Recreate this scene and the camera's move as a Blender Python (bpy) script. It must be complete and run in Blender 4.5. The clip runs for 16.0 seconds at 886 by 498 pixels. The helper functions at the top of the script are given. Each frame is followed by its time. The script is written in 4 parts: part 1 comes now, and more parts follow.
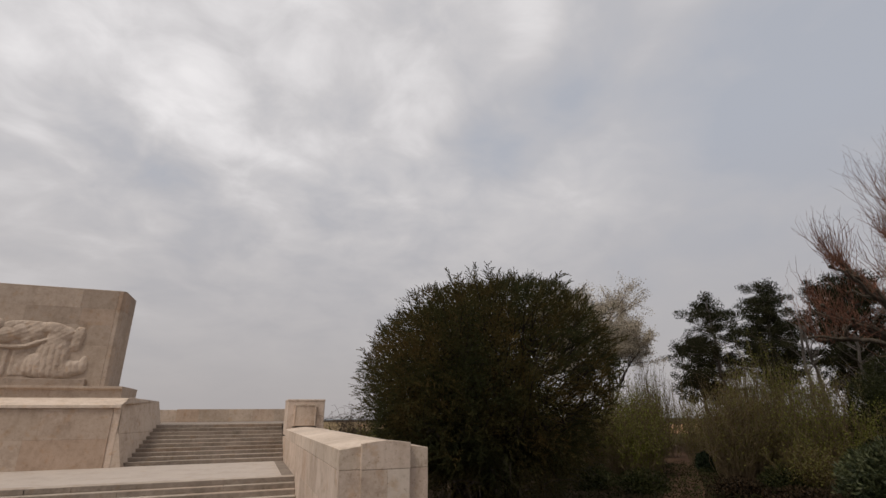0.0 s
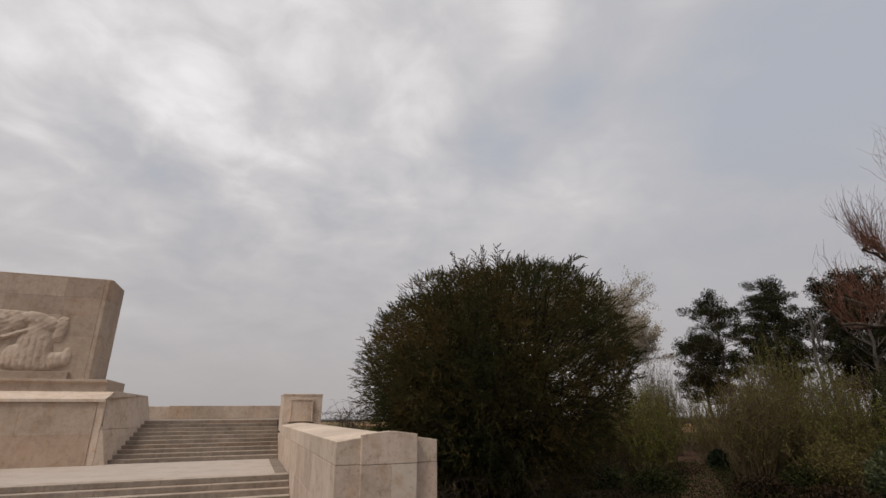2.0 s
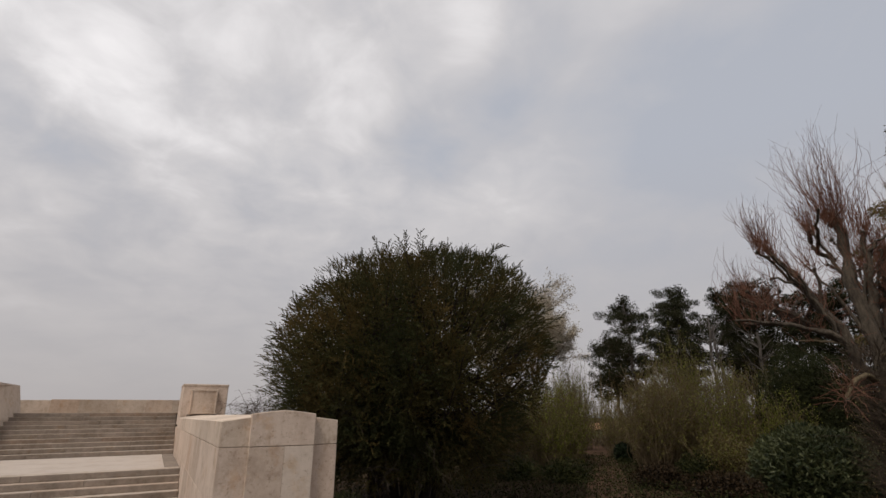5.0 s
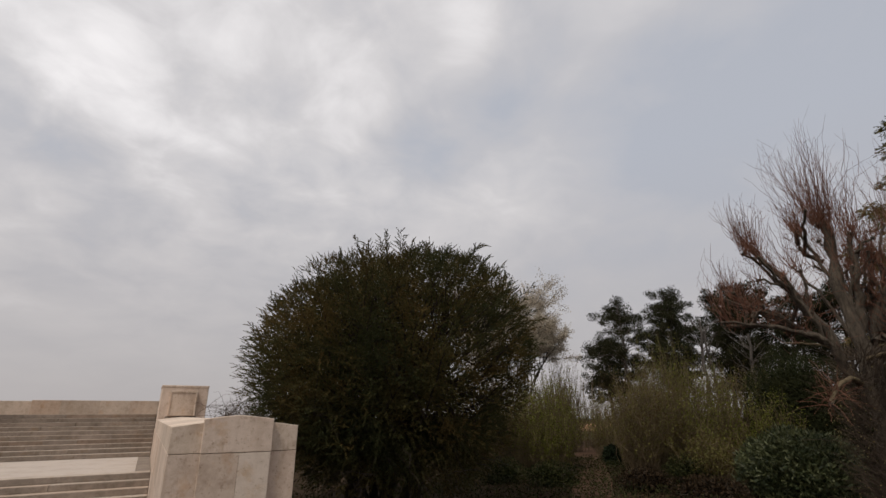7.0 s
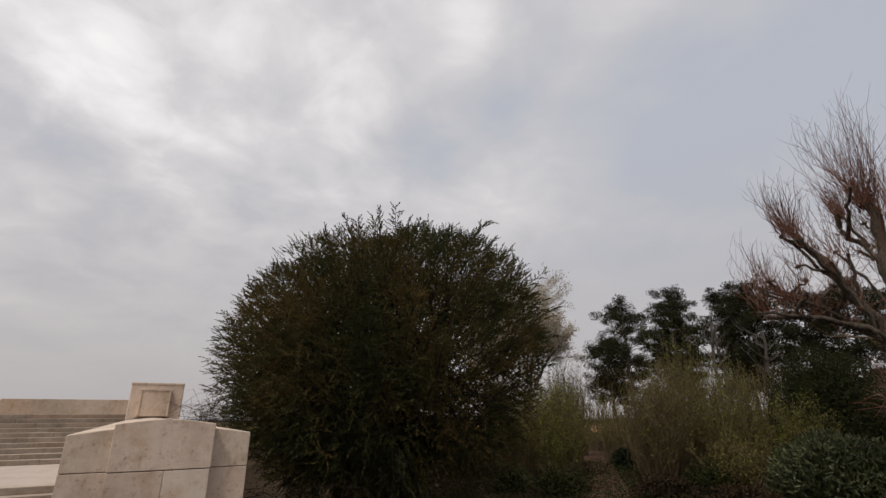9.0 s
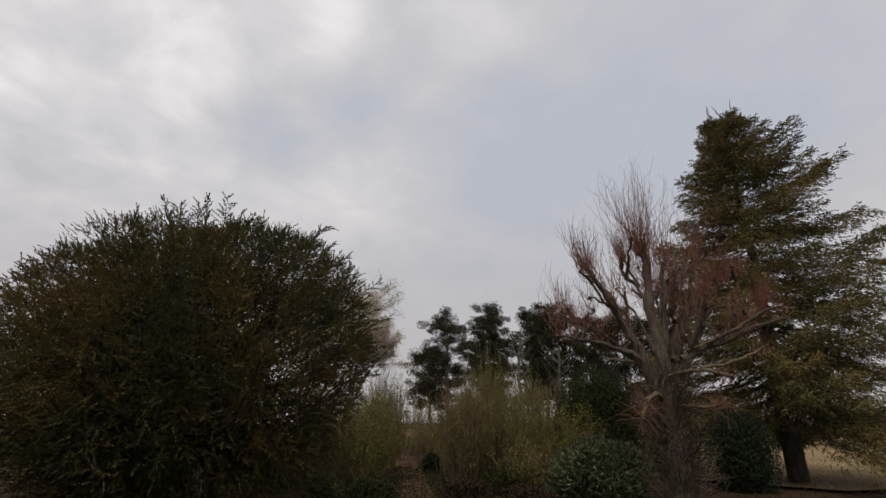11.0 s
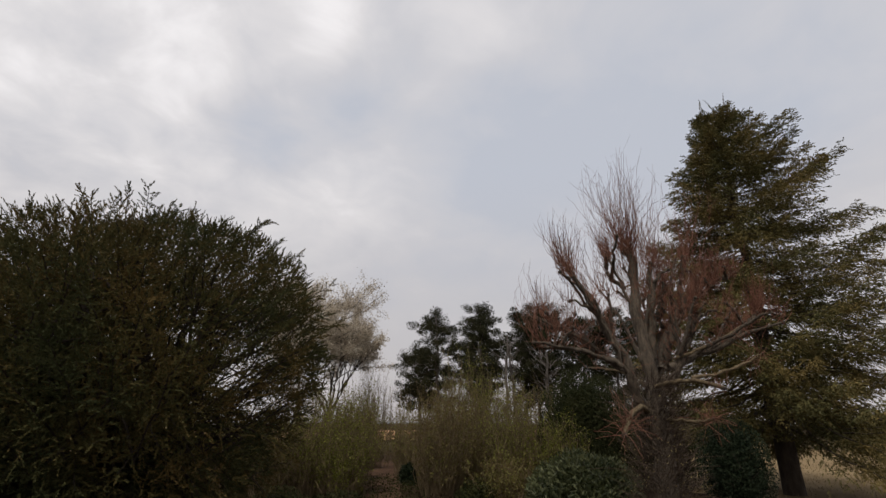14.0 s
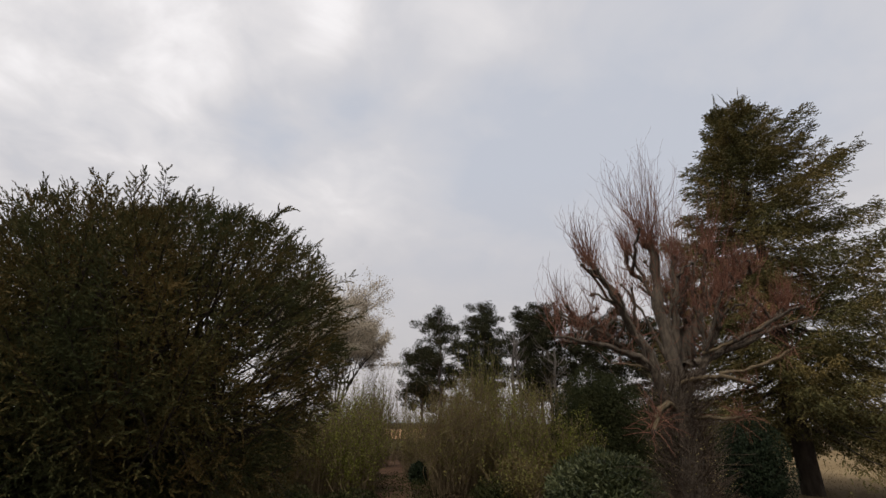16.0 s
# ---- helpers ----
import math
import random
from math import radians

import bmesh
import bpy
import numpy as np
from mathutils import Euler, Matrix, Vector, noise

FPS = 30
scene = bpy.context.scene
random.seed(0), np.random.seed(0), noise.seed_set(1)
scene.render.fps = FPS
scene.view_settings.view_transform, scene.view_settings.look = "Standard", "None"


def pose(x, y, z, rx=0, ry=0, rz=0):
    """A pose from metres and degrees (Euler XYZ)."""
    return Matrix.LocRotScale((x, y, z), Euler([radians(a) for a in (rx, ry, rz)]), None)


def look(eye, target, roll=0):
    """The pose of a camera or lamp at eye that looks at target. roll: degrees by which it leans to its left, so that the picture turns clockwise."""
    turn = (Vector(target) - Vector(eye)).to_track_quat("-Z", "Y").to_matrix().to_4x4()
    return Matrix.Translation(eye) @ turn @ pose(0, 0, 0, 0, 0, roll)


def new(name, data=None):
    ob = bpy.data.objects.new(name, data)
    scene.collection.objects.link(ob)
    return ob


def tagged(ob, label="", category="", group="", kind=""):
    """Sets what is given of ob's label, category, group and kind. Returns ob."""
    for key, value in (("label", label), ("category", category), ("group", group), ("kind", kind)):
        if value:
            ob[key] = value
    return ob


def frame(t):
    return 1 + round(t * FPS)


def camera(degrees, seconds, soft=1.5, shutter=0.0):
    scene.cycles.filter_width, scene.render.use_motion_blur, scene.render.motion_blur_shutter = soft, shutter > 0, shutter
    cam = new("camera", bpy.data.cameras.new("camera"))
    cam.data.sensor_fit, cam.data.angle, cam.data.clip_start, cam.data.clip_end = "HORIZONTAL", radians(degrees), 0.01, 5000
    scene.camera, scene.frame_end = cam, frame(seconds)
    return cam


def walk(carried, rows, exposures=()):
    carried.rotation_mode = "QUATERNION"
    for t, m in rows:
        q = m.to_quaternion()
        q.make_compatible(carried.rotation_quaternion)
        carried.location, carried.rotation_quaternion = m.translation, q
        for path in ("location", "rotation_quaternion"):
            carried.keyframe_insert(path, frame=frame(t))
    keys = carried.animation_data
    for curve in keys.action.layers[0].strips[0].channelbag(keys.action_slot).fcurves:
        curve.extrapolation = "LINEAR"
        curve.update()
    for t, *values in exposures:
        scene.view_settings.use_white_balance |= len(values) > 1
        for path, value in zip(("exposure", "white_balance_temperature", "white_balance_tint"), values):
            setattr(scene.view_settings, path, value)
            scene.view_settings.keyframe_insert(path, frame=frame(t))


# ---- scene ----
cam = camera(85.3, 16.0, 1.5)
PATH = [
    (0, (0.093, 0.207, 2.013), (0.771, 1.972, 2.662), -0.4),
    (0.5, (0.142, 0.518, 2.007), (0.822, 2.283, 2.657), -0.4),
    (1, (0.223, 0.892, 2.008), (0.903, 2.656, 2.658), -0.4),
    (1.5, (0.299, 1.249, 1.962), (0.98, 3.014, 2.611), -0.4),
    (2, (0.369, 1.541, 1.804), (1.05, 3.306, 2.453), -0.4),
    (2.5, (0.422, 1.794, 1.679), (1.142, 3.544, 2.327), -0.4),
    (3, (0.461, 1.952, 1.595), (1.325, 3.635, 2.244), -0.4),
    (3.5, (0.485, 2.087, 1.552), (1.395, 3.745, 2.201), -0.4),
    (4, (0.507, 2.186, 1.539), (1.428, 3.838, 2.187), -0.4),
    (4.5, (0.615, 2.161, 1.504), (1.543, 3.81, 2.153), -0.4),
    (5, (0.907, 1.972, 1.459), (1.845, 3.615, 2.107), -0.4),
    (7.5, (1.635, 1.974, 1.534), (2.586, 3.608, 2.185), -0.3),
    (8, (1.879, 2.402, 1.521), (2.829, 4.036, 2.174), -0.3),
    (8.5, (2.253, 3.167, 1.577), (3.206, 4.8, 2.23), -0.2),
    (9, (2.501, 3.782, 1.567), (3.454, 5.416, 2.218), -0.1),
    (9.5, (2.516, 4.123, 1.532), (3.469, 5.756, 2.183), -0.1),
    (10, (2.424, 4.205, 1.559), (3.688, 5.611, 2.212), 0.4),
    (10.2, (2.376, 4.168, 1.556), (3.772, 5.441, 2.213), 0.3),
    (10.5, (2.36, 4.05, 1.6), (3.8, 5.26, 2.26), 0.2),
    (12.3, (3.074, 2.878, 2.36), (4.534, 4.072, 3.026), 0.0),
    (12.5, (3.124, 2.899, 2.473), (4.583, 4.094, 3.139), 0.2),
    (13, (3.154, 2.94, 2.209), (4.617, 4.132, 2.873), 0.1),
    (13.5, (3.587, 3.322, 2.152), (5.052, 4.509, 2.817), 0.0),
    (14, (4.235, 3.912, 2.182), (5.701, 5.099, 2.846), 0.0),
    (14.5, (4.548, 4.295, 2.167), (6.015, 5.483, 2.829), 0.1),
    (15, (4.555, 4.536, 2.14), (6.021, 5.723, 2.803), 0.1),
    (15.5, (4.409, 4.65, 2.108), (5.875, 5.838, 2.77), 0.2),
    (16, (4.225, 4.733, 2.078), (5.691, 5.92, 2.741), 0.2),
]
EXPOSURE = [(0, -0.04), (5, 0.04), (9, 0.10), (10.5, 0.14), (12.5, 0.19), (16, 0.32)]
walk(cam, [(t, look(eye, target, roll)) for t, eye, target, roll in PATH], EXPOSURE)

# ---- world, sun ----
GROUND = -1.6
SUN_AZ, SUN_EL = radians(242), radians(58)     # azimuth counted from +y towards +x


def N(nt, kind, **vals):
    n = nt.nodes.new(kind)
    for k, v in vals.items():
        if k in n.inputs:
            n.inputs[k].default_value = v
    return n


def ramp(nt, fac, stops, interp="LINEAR"):
    r = nt.nodes.new("ShaderNodeValToRGB")
    r.color_ramp.interpolation = interp
    els = r.color_ramp.elements
    while len(els) < len(stops):
        els.new(0.5)
    for e, (p, c) in zip(els, stops):
        e.position = p
        e.color = (*c, 1) if len(c) == 3 else c
    nt.links.new(fac, r.inputs[0])
    return r


def math_node(nt, op, a, b=None, c=None, clamp=False):
    n = nt.nodes.new("ShaderNodeMath")
    n.operation, n.use_clamp = op, clamp
    for i, v in enumerate((a, b, c)):
        if v is None:
            continue
        if isinstance(v, (int, float)):
            n.inputs[i].default_value = v
        else:
            nt.links.new(v, n.inputs[i])
    return n.outputs[0]


def mix_col(nt, fac, a, b, blend="MIX"):
    n = nt.nodes.new("ShaderNodeMix")
    n.data_type, n.blend_type = "RGBA", blend
    for sock, v in ((n.inputs[0], fac), (n.inputs[6], a), (n.inputs[7], b)):
        if isinstance(v, (int, float)):
            sock.default_value = v
        elif isinstance(v, tuple):
            sock.default_value = (*v, 1)
        else:
            nt.links.new(v, sock)
    return n.outputs[2]


CLOUD_BANKS = [
    (-22, 15, 12, 0.07), (-18, 34, 9, 0.12), (-28, 36, 9, 0.08), (33, 42, 5, 0.10), (18, 36, 6, 0.10), (11, 23, 6, 0.06), (-4, 28, 7, 0.05),
    (15, 29, 6, 0.06), (35, 44, 4, 0.08), (3, 31, 5, 0.07), (40, 24, 7, 0.06), (5, 42, 9, 0.06),
    (-16, 26, 6, -0.10), (-23, 21, 7, -0.05), (7, 33, 4, -0.08), (38, 34, 4, -0.08), (-10, 15, 6, -0.05), (7, 22, 5, -0.08),
    (26, 30, 5, -0.08), (58, 30, 9, -0.07), (60, 22, 12, -0.07), (85, 37, 14, -0.08), (72, 28, 12, -0.05), (45, 15, 11, -0.06), (90, 28, 18, -0.07)]


def make_world():
    w = bpy.data.worlds.new("overcast_sky")
    scene.world = w
    w.use_nodes = True
    nt = w.node_tree
    nt.nodes.clear()
    co = nt.nodes.new("ShaderNodeTexCoord")
    sep = nt.nodes.new("ShaderNodeSeparateXYZ")
    nt.links.new(co.outputs["Generated"], sep.inputs[0])
    x, y, z = sep.outputs
    # cloud deck: direction projected on a level sheet overhead
    zz = math_node(nt, "ADD", math_node(nt, "MAXIMUM", z, 0.0), 0.30)
    comb = nt.nodes.new("ShaderNodeCombineXYZ")
    nt.links.new(math_node(nt, "DIVIDE", x, zz), comb.inputs[0])
    nt.links.new(math_node(nt, "DIVIDE", y, zz), comb.inputs[1])
    big = N(nt, "ShaderNodeTexNoise", Scale=1.9, Detail=4.0, Roughness=0.5, Distortion=0.5)
    fine = N(nt, "ShaderNodeTexNoise", Scale=5.5, Detail=5.0, Roughness=0.55, Distortion=0.4)
    nt.links.new(comb.outputs[0], big.inputs["Vector"])
    nt.links.new(comb.outputs[0], fine.inputs["Vector"])
    f = math_node(nt, "MULTIPLY_ADD", fine.outputs["Fac"], 0.38, math_node(nt, "MULTIPLY", big.outputs["Fac"], 0.62))
    # the deck is more broken on one side of the sky, an even veil on the other
    broken = nt.nodes.new("ShaderNodeVectorMath")
    broken.operation = "DOT_PRODUCT"
    nt.links.new(co.outputs["Generated"], broken.inputs[0])
    broken.inputs[1].default_value = (-0.15, 0.80, 0.58)
    amp = math_node(nt, "MAXIMUM", math_node(nt, "MULTIPLY_ADD", broken.outputs["Value"], 1.35, -0.45), 0.42)
    low = math_node(nt, "MINIMUM", math_node(nt, "MULTIPLY_ADD", z, 1.7, 0.30), 1.0)
    amp = math_node(nt, "MULTIPLY", amp, low)
    f = math_node(nt, "MULTIPLY_ADD", math_node(nt, "SUBTRACT", f, 0.5), amp, 0.5)
    # broad banks of brighter and thinner cloud: azimuth, height, breadth in degrees, amount
    for az, el, breadth, amount in CLOUD_BANKS:
        az, el = radians(az), radians(el)
        dot = nt.nodes.new("ShaderNodeVectorMath")
        dot.operation = "DOT_PRODUCT"
        nt.links.new(co.outputs["Generated"], dot.inputs[0])
        dot.inputs[1].default_value = (math.sin(az) * math.cos(el), math.cos(az) * math.cos(el), math.sin(el))
        k = 1.0 / (1 - math.cos(radians(breadth)))
        bell = math_node(nt, "EXPONENT", math_node(nt, "MULTIPLY_ADD", dot.outputs["Value"], k, -k))
        f = math_node(nt, "MULTIPLY_ADD", bell, amount, f)
    deck = ramp(nt, f, [(0.36, (0.452, 0.472, 0.527)), (0.46, (0.535, 0.53, 0.555)), (0.54, (0.65, 0.63, 0.637)), (0.68, (0.93, 0.90, 0.90))])
    # haze towards the horizon
    haze = math_node(nt, "SUBTRACT", 1.0, math_node(nt, "DIVIDE", math_node(nt, "MAXIMUM", z, 0.0), 0.47, clamp=True), clamp=True)
    haze = math_node(nt, "POWER", haze, 1.1)
    col = mix_col(nt, math_node(nt, "MULTIPLY", haze, 0.92), deck.outputs[0], (0.440, 0.410, 0.408))
    sky = nt.nodes.new("ShaderNodeTexSky")
    sky.sky_type, sky.sun_disc = "NISHITA", False
    sky.sun_elevation, sky.sun_rotation = SUN_EL, SUN_AZ
    sky.dust_density, sky.air_density = 4.0, 1.0
    a = nt.nodes.new("ShaderNodeBackground")
    a.inputs[1].default_value = 0.05
    nt.links.new(sky.outputs[0], a.inputs[0])
    b = nt.nodes.new("ShaderNodeBackground")
    b.inputs[1].default_value = 1.04
    nt.links.new(col, b.inputs[0])
    mixs = nt.nodes.new("ShaderNodeMixShader")
    mixs.inputs[0].default_value = 0.90
    out = nt.nodes.new("ShaderNodeOutputWorld")
    nt.links.new(a.outputs[0], mixs.inputs[1])
    nt.links.new(b.outputs[0], mixs.inputs[2])
    nt.links.new(mixs.outputs[0], out.inputs[0])


make_world()
sun = new("sun", bpy.data.lights.new("sun", "SUN"))
sun.data.energy, sun.data.angle, sun.data.color = 2.1, radians(12), (1.0, 0.93, 0.85)
sun_dir = Vector((math.sin(SUN_AZ) * math.cos(SUN_EL), math.cos(SUN_AZ) * math.cos(SUN_EL), math.sin(SUN_EL)))
sun.matrix_world = look(tuple(sun_dir * 60), (0, 0, 0))

# ---- materials ----


def material(name, rough=0.8):
    m = bpy.data.materials.new(name)
    m.use_nodes = True
    nt = m.node_tree
    b = nt.nodes["Principled BSDF"]
    b.inputs["Roughness"].default_value = rough
    b.inputs["Specular IOR Level"].default_value = 0.3
    return m, nt, b


def obj_noise(nt, scale, detail=4.0, rough=0.55, stretch=None):
    co = nt.nodes.new("ShaderNodeTexCoord")
    n = N(nt, "ShaderNodeTexNoise", Scale=scale, Detail=detail, Roughness=rough)
    src = co.outputs["Object"]
    if stretch:
        mp = nt.nodes.new("ShaderNodeMapping")
        mp.inputs["Scale"].default_value = stretch
        nt.links.new(src, mp.inputs[0])
        src = mp.outputs[0]
    nt.links.new(src, n.inputs["Vector"])
    return n.outputs["Fac"]


def bump(nt, b, height, strength, dist):
    n = N(nt, "ShaderNodeBump", Strength=strength, Distance=dist)
    nt.links.new(height, n.inputs["Height"])
    nt.links.new(n.outputs[0], b.inputs["Normal"])


def stone(name, base, dark, warm, stain=0.5):
    """Limestone: block to block tint, blotches, rain streaks, fine grain."""
    m, nt, b = material(name, 0.85)
    info = nt.nodes.new("ShaderNodeObjectInfo")
    cloud = math_node(nt, "MULTIPLY_ADD", obj_noise(nt, 1.1, 5, 0.65), 0.6, math_node(nt, "MULTIPLY", obj_noise(nt, 6.5, 6, 0.7), 0.4))
    blot = ramp(nt, cloud, [(0.36, dark), (0.50, base), (0.64, warm)])
    tint = ramp(nt, info.outputs["Random"], [(0.0, (0.84, 0.82, 0.80)), (0.3, (1.0, 0.98, 0.95)), (0.55, (1.09, 1.08, 1.07)), (0.8, (1.0, 0.99, 0.98)), (1.0, (0.96, 0.87, 0.80))])
    col = mix_col(nt, 1.0, blot.outputs[0], tint.outputs[0], "MULTIPLY")
    streak = ramp(nt, obj_noise(nt, 2.2, 5, 0.6, (3.0, 3.0, 0.35)), [(0.50, (1, 1, 1)), (0.70, (0.76, 0.72, 0.66))])
    col = mix_col(nt, stain * 0.55, col, streak.outputs[0], "MULTIPLY")
    patch = ramp(nt, obj_noise(nt, 3.4, 7, 0.75, (1.0, 1.0, 0.7)), [(0.34, (0.66, 0.62, 0.57)), (0.47, (1, 1, 1)), (0.60, (1, 1, 1)), (0.72, (1.10, 1.10, 1.09))])
    col = mix_col(nt, stain, col, patch.outputs[0], "MULTIPLY")
    rust = ramp(nt, obj_noise(nt, 2.7, 6, 0.7), [(0.56, (1, 1, 1)), (0.70, (0.90, 0.76, 0.60))])
    col = mix_col(nt, 0.7, col, rust.outputs[0], "MULTIPLY")
    pits = ramp(nt, obj_noise(nt, 22.0, 4, 0.65), [(0.30, (0.58, 0.53, 0.48)), (0.41, (1, 1, 1))])
    col = mix_col(nt, 0.8, col, pits.outputs[0], "MULTIPLY")
    nt.links.new(col, b.inputs["Base Color"])
    g = math_node(nt, "ADD", math_node(nt, "MULTIPLY", obj_noise(nt, 60.0, 4), 0.4), obj_noise(nt, 7.0, 5))
    bump(nt, b, g, 0.4, 0.016)
    return m


def leafy(name, a, b2, c, patch=0.5, rough=0.6, gloss=0.08, trans=0.15, soft=0.35):
    """Leaves: tint by clump and by leaf, a little light through them."""
    m, nt, b = material(name, rough)
    b.inputs["Specular IOR Level"].default_value = gloss
    geo = nt.nodes.new("ShaderNodeNewGeometry")
    f = math_node(nt, "MULTIPLY_ADD", geo.outputs["Random Per Island"], soft, math_node(nt, "MULTIPLY", obj_noise(nt, patch, 3, 0.6), 1.0))
    f = math_node(nt, "SUBTRACT", f, soft * 0.5)
    r = ramp(nt, f, [(0.36, a), (0.50, b2), (0.64, c)])
    nt.links.new(r.outputs[0], b.inputs["Base Color"])
    if trans:
        t = nt.nodes.new("ShaderNodeBsdfTranslucent")
        nt.links.new(r.outputs[0], t.inputs[0])
        mx = nt.nodes.new("ShaderNodeMixShader")
        mx.inputs[0].default_value = trans
        nt.links.new(b.outputs[0], mx.inputs[1])
        nt.links.new(t.outputs[0], mx.inputs[2])
        nt.links.new(mx.outputs[0], nt.nodes["Material Output"].inputs[0])
    return m


def bark(name, a, b2, c=None, scale=5.0):
    m, nt, b = material(name, 0.9)
    n = obj_noise(nt, scale, 6, 0.65, (1, 1, 0.3))
    stops = [(0.36, a), (0.62, b2)] + ([(0.78, c)] if c else [])
    nt.links.new(ramp(nt, n, stops).outputs[0], b.inputs["Base Color"])
    bump(nt, b, obj_noise(nt, scale * 2.2, 6, 0.75, (1, 1, 0.3)), 1.0, 0.08)
    return m


def earth(name, a, b2, c, scale, fine, bumpy=0.06):
    m, nt, b = material(name, 0.95)
    b.inputs["Specular IOR Level"].default_value = 0.05
    n1, n2 = obj_noise(nt, scale, 5, 0.6), obj_noise(nt, fine, 5, 0.7)
    f = math_node(nt, "MULTIPLY_ADD", n1, 0.55, math_node(nt, "MULTIPLY", n2, 0.45))
    nt.links.new(ramp(nt, f, [(0.38, a), (0.50, b2), (0.62, c)]).outputs[0], b.inputs["Base Color"])
    bump(nt, b, n2, 0.6, bumpy)
    return m


STONE = stone("limestone", (0.546, 0.440, 0.362), (0.430, 0.338, 0.268), (0.598, 0.497, 0.417), 0.75)
STONE_PALE = stone("pale_limestone", (0.560, 0.463, 0.383), (0.450, 0.361, 0.288), (0.610, 0.517, 0.435), 0.65)
STONE_OLD = stone("weathered_limestone", (0.420, 0.336, 0.269), (0.330, 0.258, 0.203), (0.470, 0.380, 0.312), 0.45)
STONE_LIGHT = stone("limestone_coping", (0.575, 0.485, 0.410), (0.47, 0.39, 0.32), (0.63, 0.54, 0.465), 0.3)
# Step stone, also borders; shade of the step fronts is in its colour.
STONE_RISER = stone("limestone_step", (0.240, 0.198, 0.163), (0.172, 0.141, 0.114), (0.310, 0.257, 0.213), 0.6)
STONE_WARM = stone("limestone_parapet", (0.490, 0.400, 0.325), (0.392, 0.312, 0.242), (0.549, 0.447, 0.363), 0.5)
# Paler copy for the treads, with the light on their tops painted in.
STONE_STEP = stone("lit_tread_stone", (0.360, 0.302, 0.252), (0.275, 0.228, 0.188), (0.425, 0.360, 0.302), 0.4)
PAVING = stone("landing_paving", (0.411, 0.352, 0.305), (0.356, 0.301, 0.258), (0.443, 0.384, 0.332), 0.1)
MORTAR = earth("mortar", (0.16, 0.135, 0.11), (0.22, 0.185, 0.15), (0.27, 0.23, 0.19), 3, 20, 0.01)
YEW = leafy("yew_needles", (0.040, 0.046, 0.020), (0.062, 0.057, 0.022), (0.110, 0.076, 0.028), 0.55, trans=0.2, gloss=0.04, soft=0.16)
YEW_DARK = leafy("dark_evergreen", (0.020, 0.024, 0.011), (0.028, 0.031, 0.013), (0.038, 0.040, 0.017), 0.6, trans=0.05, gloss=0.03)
SPRUCE = leafy("spruce_needles", (0.068, 0.067, 0.028), (0.112, 0.097, 0.038), (0.168, 0.125, 0.047), 0.4, trans=0.15, gloss=0.04, soft=0.2)
PINE = leafy("pine_needles", (0.020, 0.021, 0.012), (0.027, 0.028, 0.015), (0.038, 0.038, 0.020), 0.4, trans=0.04, gloss=0.01, soft=0.2)
BLOSSOM = leafy("cherry_blossom", (0.33, 0.28, 0.215), (0.45, 0.395, 0.31), (0.57, 0.51, 0.415), 0.5, trans=0.4)
SPRING = leafy("spring_leaves", (0.080, 0.084, 0.015), (0.126, 0.130, 0.024), (0.190, 0.192, 0.042), 0.9, trans=0.35, soft=0.6)
SPRING_BROWN = leafy("budding_twigs", (0.088, 0.060, 0.022), (0.116, 0.095, 0.029), (0.135, 0.130, 0.036), 0.9, trans=0.2, soft=0.6)
HEDGE = leafy("bare_hedge", (0.045, 0.034, 0.022), (0.062, 0.048, 0.03), (0.08, 0.065, 0.04), 0.3, trans=0.1)
LAUREL = leafy("laurel_leaves", (0.026, 0.035, 0.013), (0.045, 0.054, 0.019), (0.088, 0.095, 0.041), 1.2, rough=0.5, gloss=0.25, trans=0.1, soft=0.7)
HOLLY = leafy("holly_leaves", (0.011, 0.018, 0.010), (0.016, 0.024, 0.012), (0.026, 0.034, 0.018), 1.0, rough=0.5, gloss=0.07, trans=0.05, soft=0.6)
BUD = leafy("opening_buds", (0.16, 0.12, 0.05), (0.24, 0.19, 0.08), (0.30, 0.25, 0.11), 1.0, trans=0.3, soft=0.8)
LITTER = leafy("dead_leaves", (0.012, 0.008, 0.004), (0.023, 0.014, 0.007), (0.044, 0.028, 0.015), 0.7, trans=0.1, soft=0.8)
GRASS_TAN = leafy("dry_grass_blades", (0.12, 0.085, 0.044), (0.16, 0.115, 0.062), (0.20, 0.15, 0.085), 0.5, trans=0.2)
BRAMBLE = leafy("bramble_leaves", (0.012, 0.015, 0.004), (0.023, 0.027, 0.008), (0.042, 0.042, 0.015), 0.8, trans=0.2, soft=0.7)
BARK_LIME = bark("lime_bark", (0.048, 0.037, 0.027), (0.105, 0.083, 0.060), (0.185, 0.150, 0.108), 9.0)
BARK_CUT = bark("pale_bark", (0.085, 0.062, 0.034), (0.150, 0.112, 0.064))
SHOOT_RED = bark("red_shoots", (0.115, 0.050, 0.031), (0.185, 0.083, 0.052), None, 2.0)
BARK_YEW = bark("yew_bark", (0.016, 0.011, 0.008), (0.036, 0.025, 0.018))
BARK_DARK = bark("dark_bark", (0.035, 0.027, 0.020), (0.075, 0.058, 0.044))
BARK_GREY = bark("grey_bark", (0.053, 0.044, 0.037), (0.105, 0.091, 0.079))
TWIG_BROWN = bark("brown_twigs", (0.048, 0.033, 0.023), (0.090, 0.064, 0.044), None, 2.0)
STEM = bark("shrub_stems", (0.085, 0.060, 0.030), (0.140, 0.102, 0.056), None, 2.0)
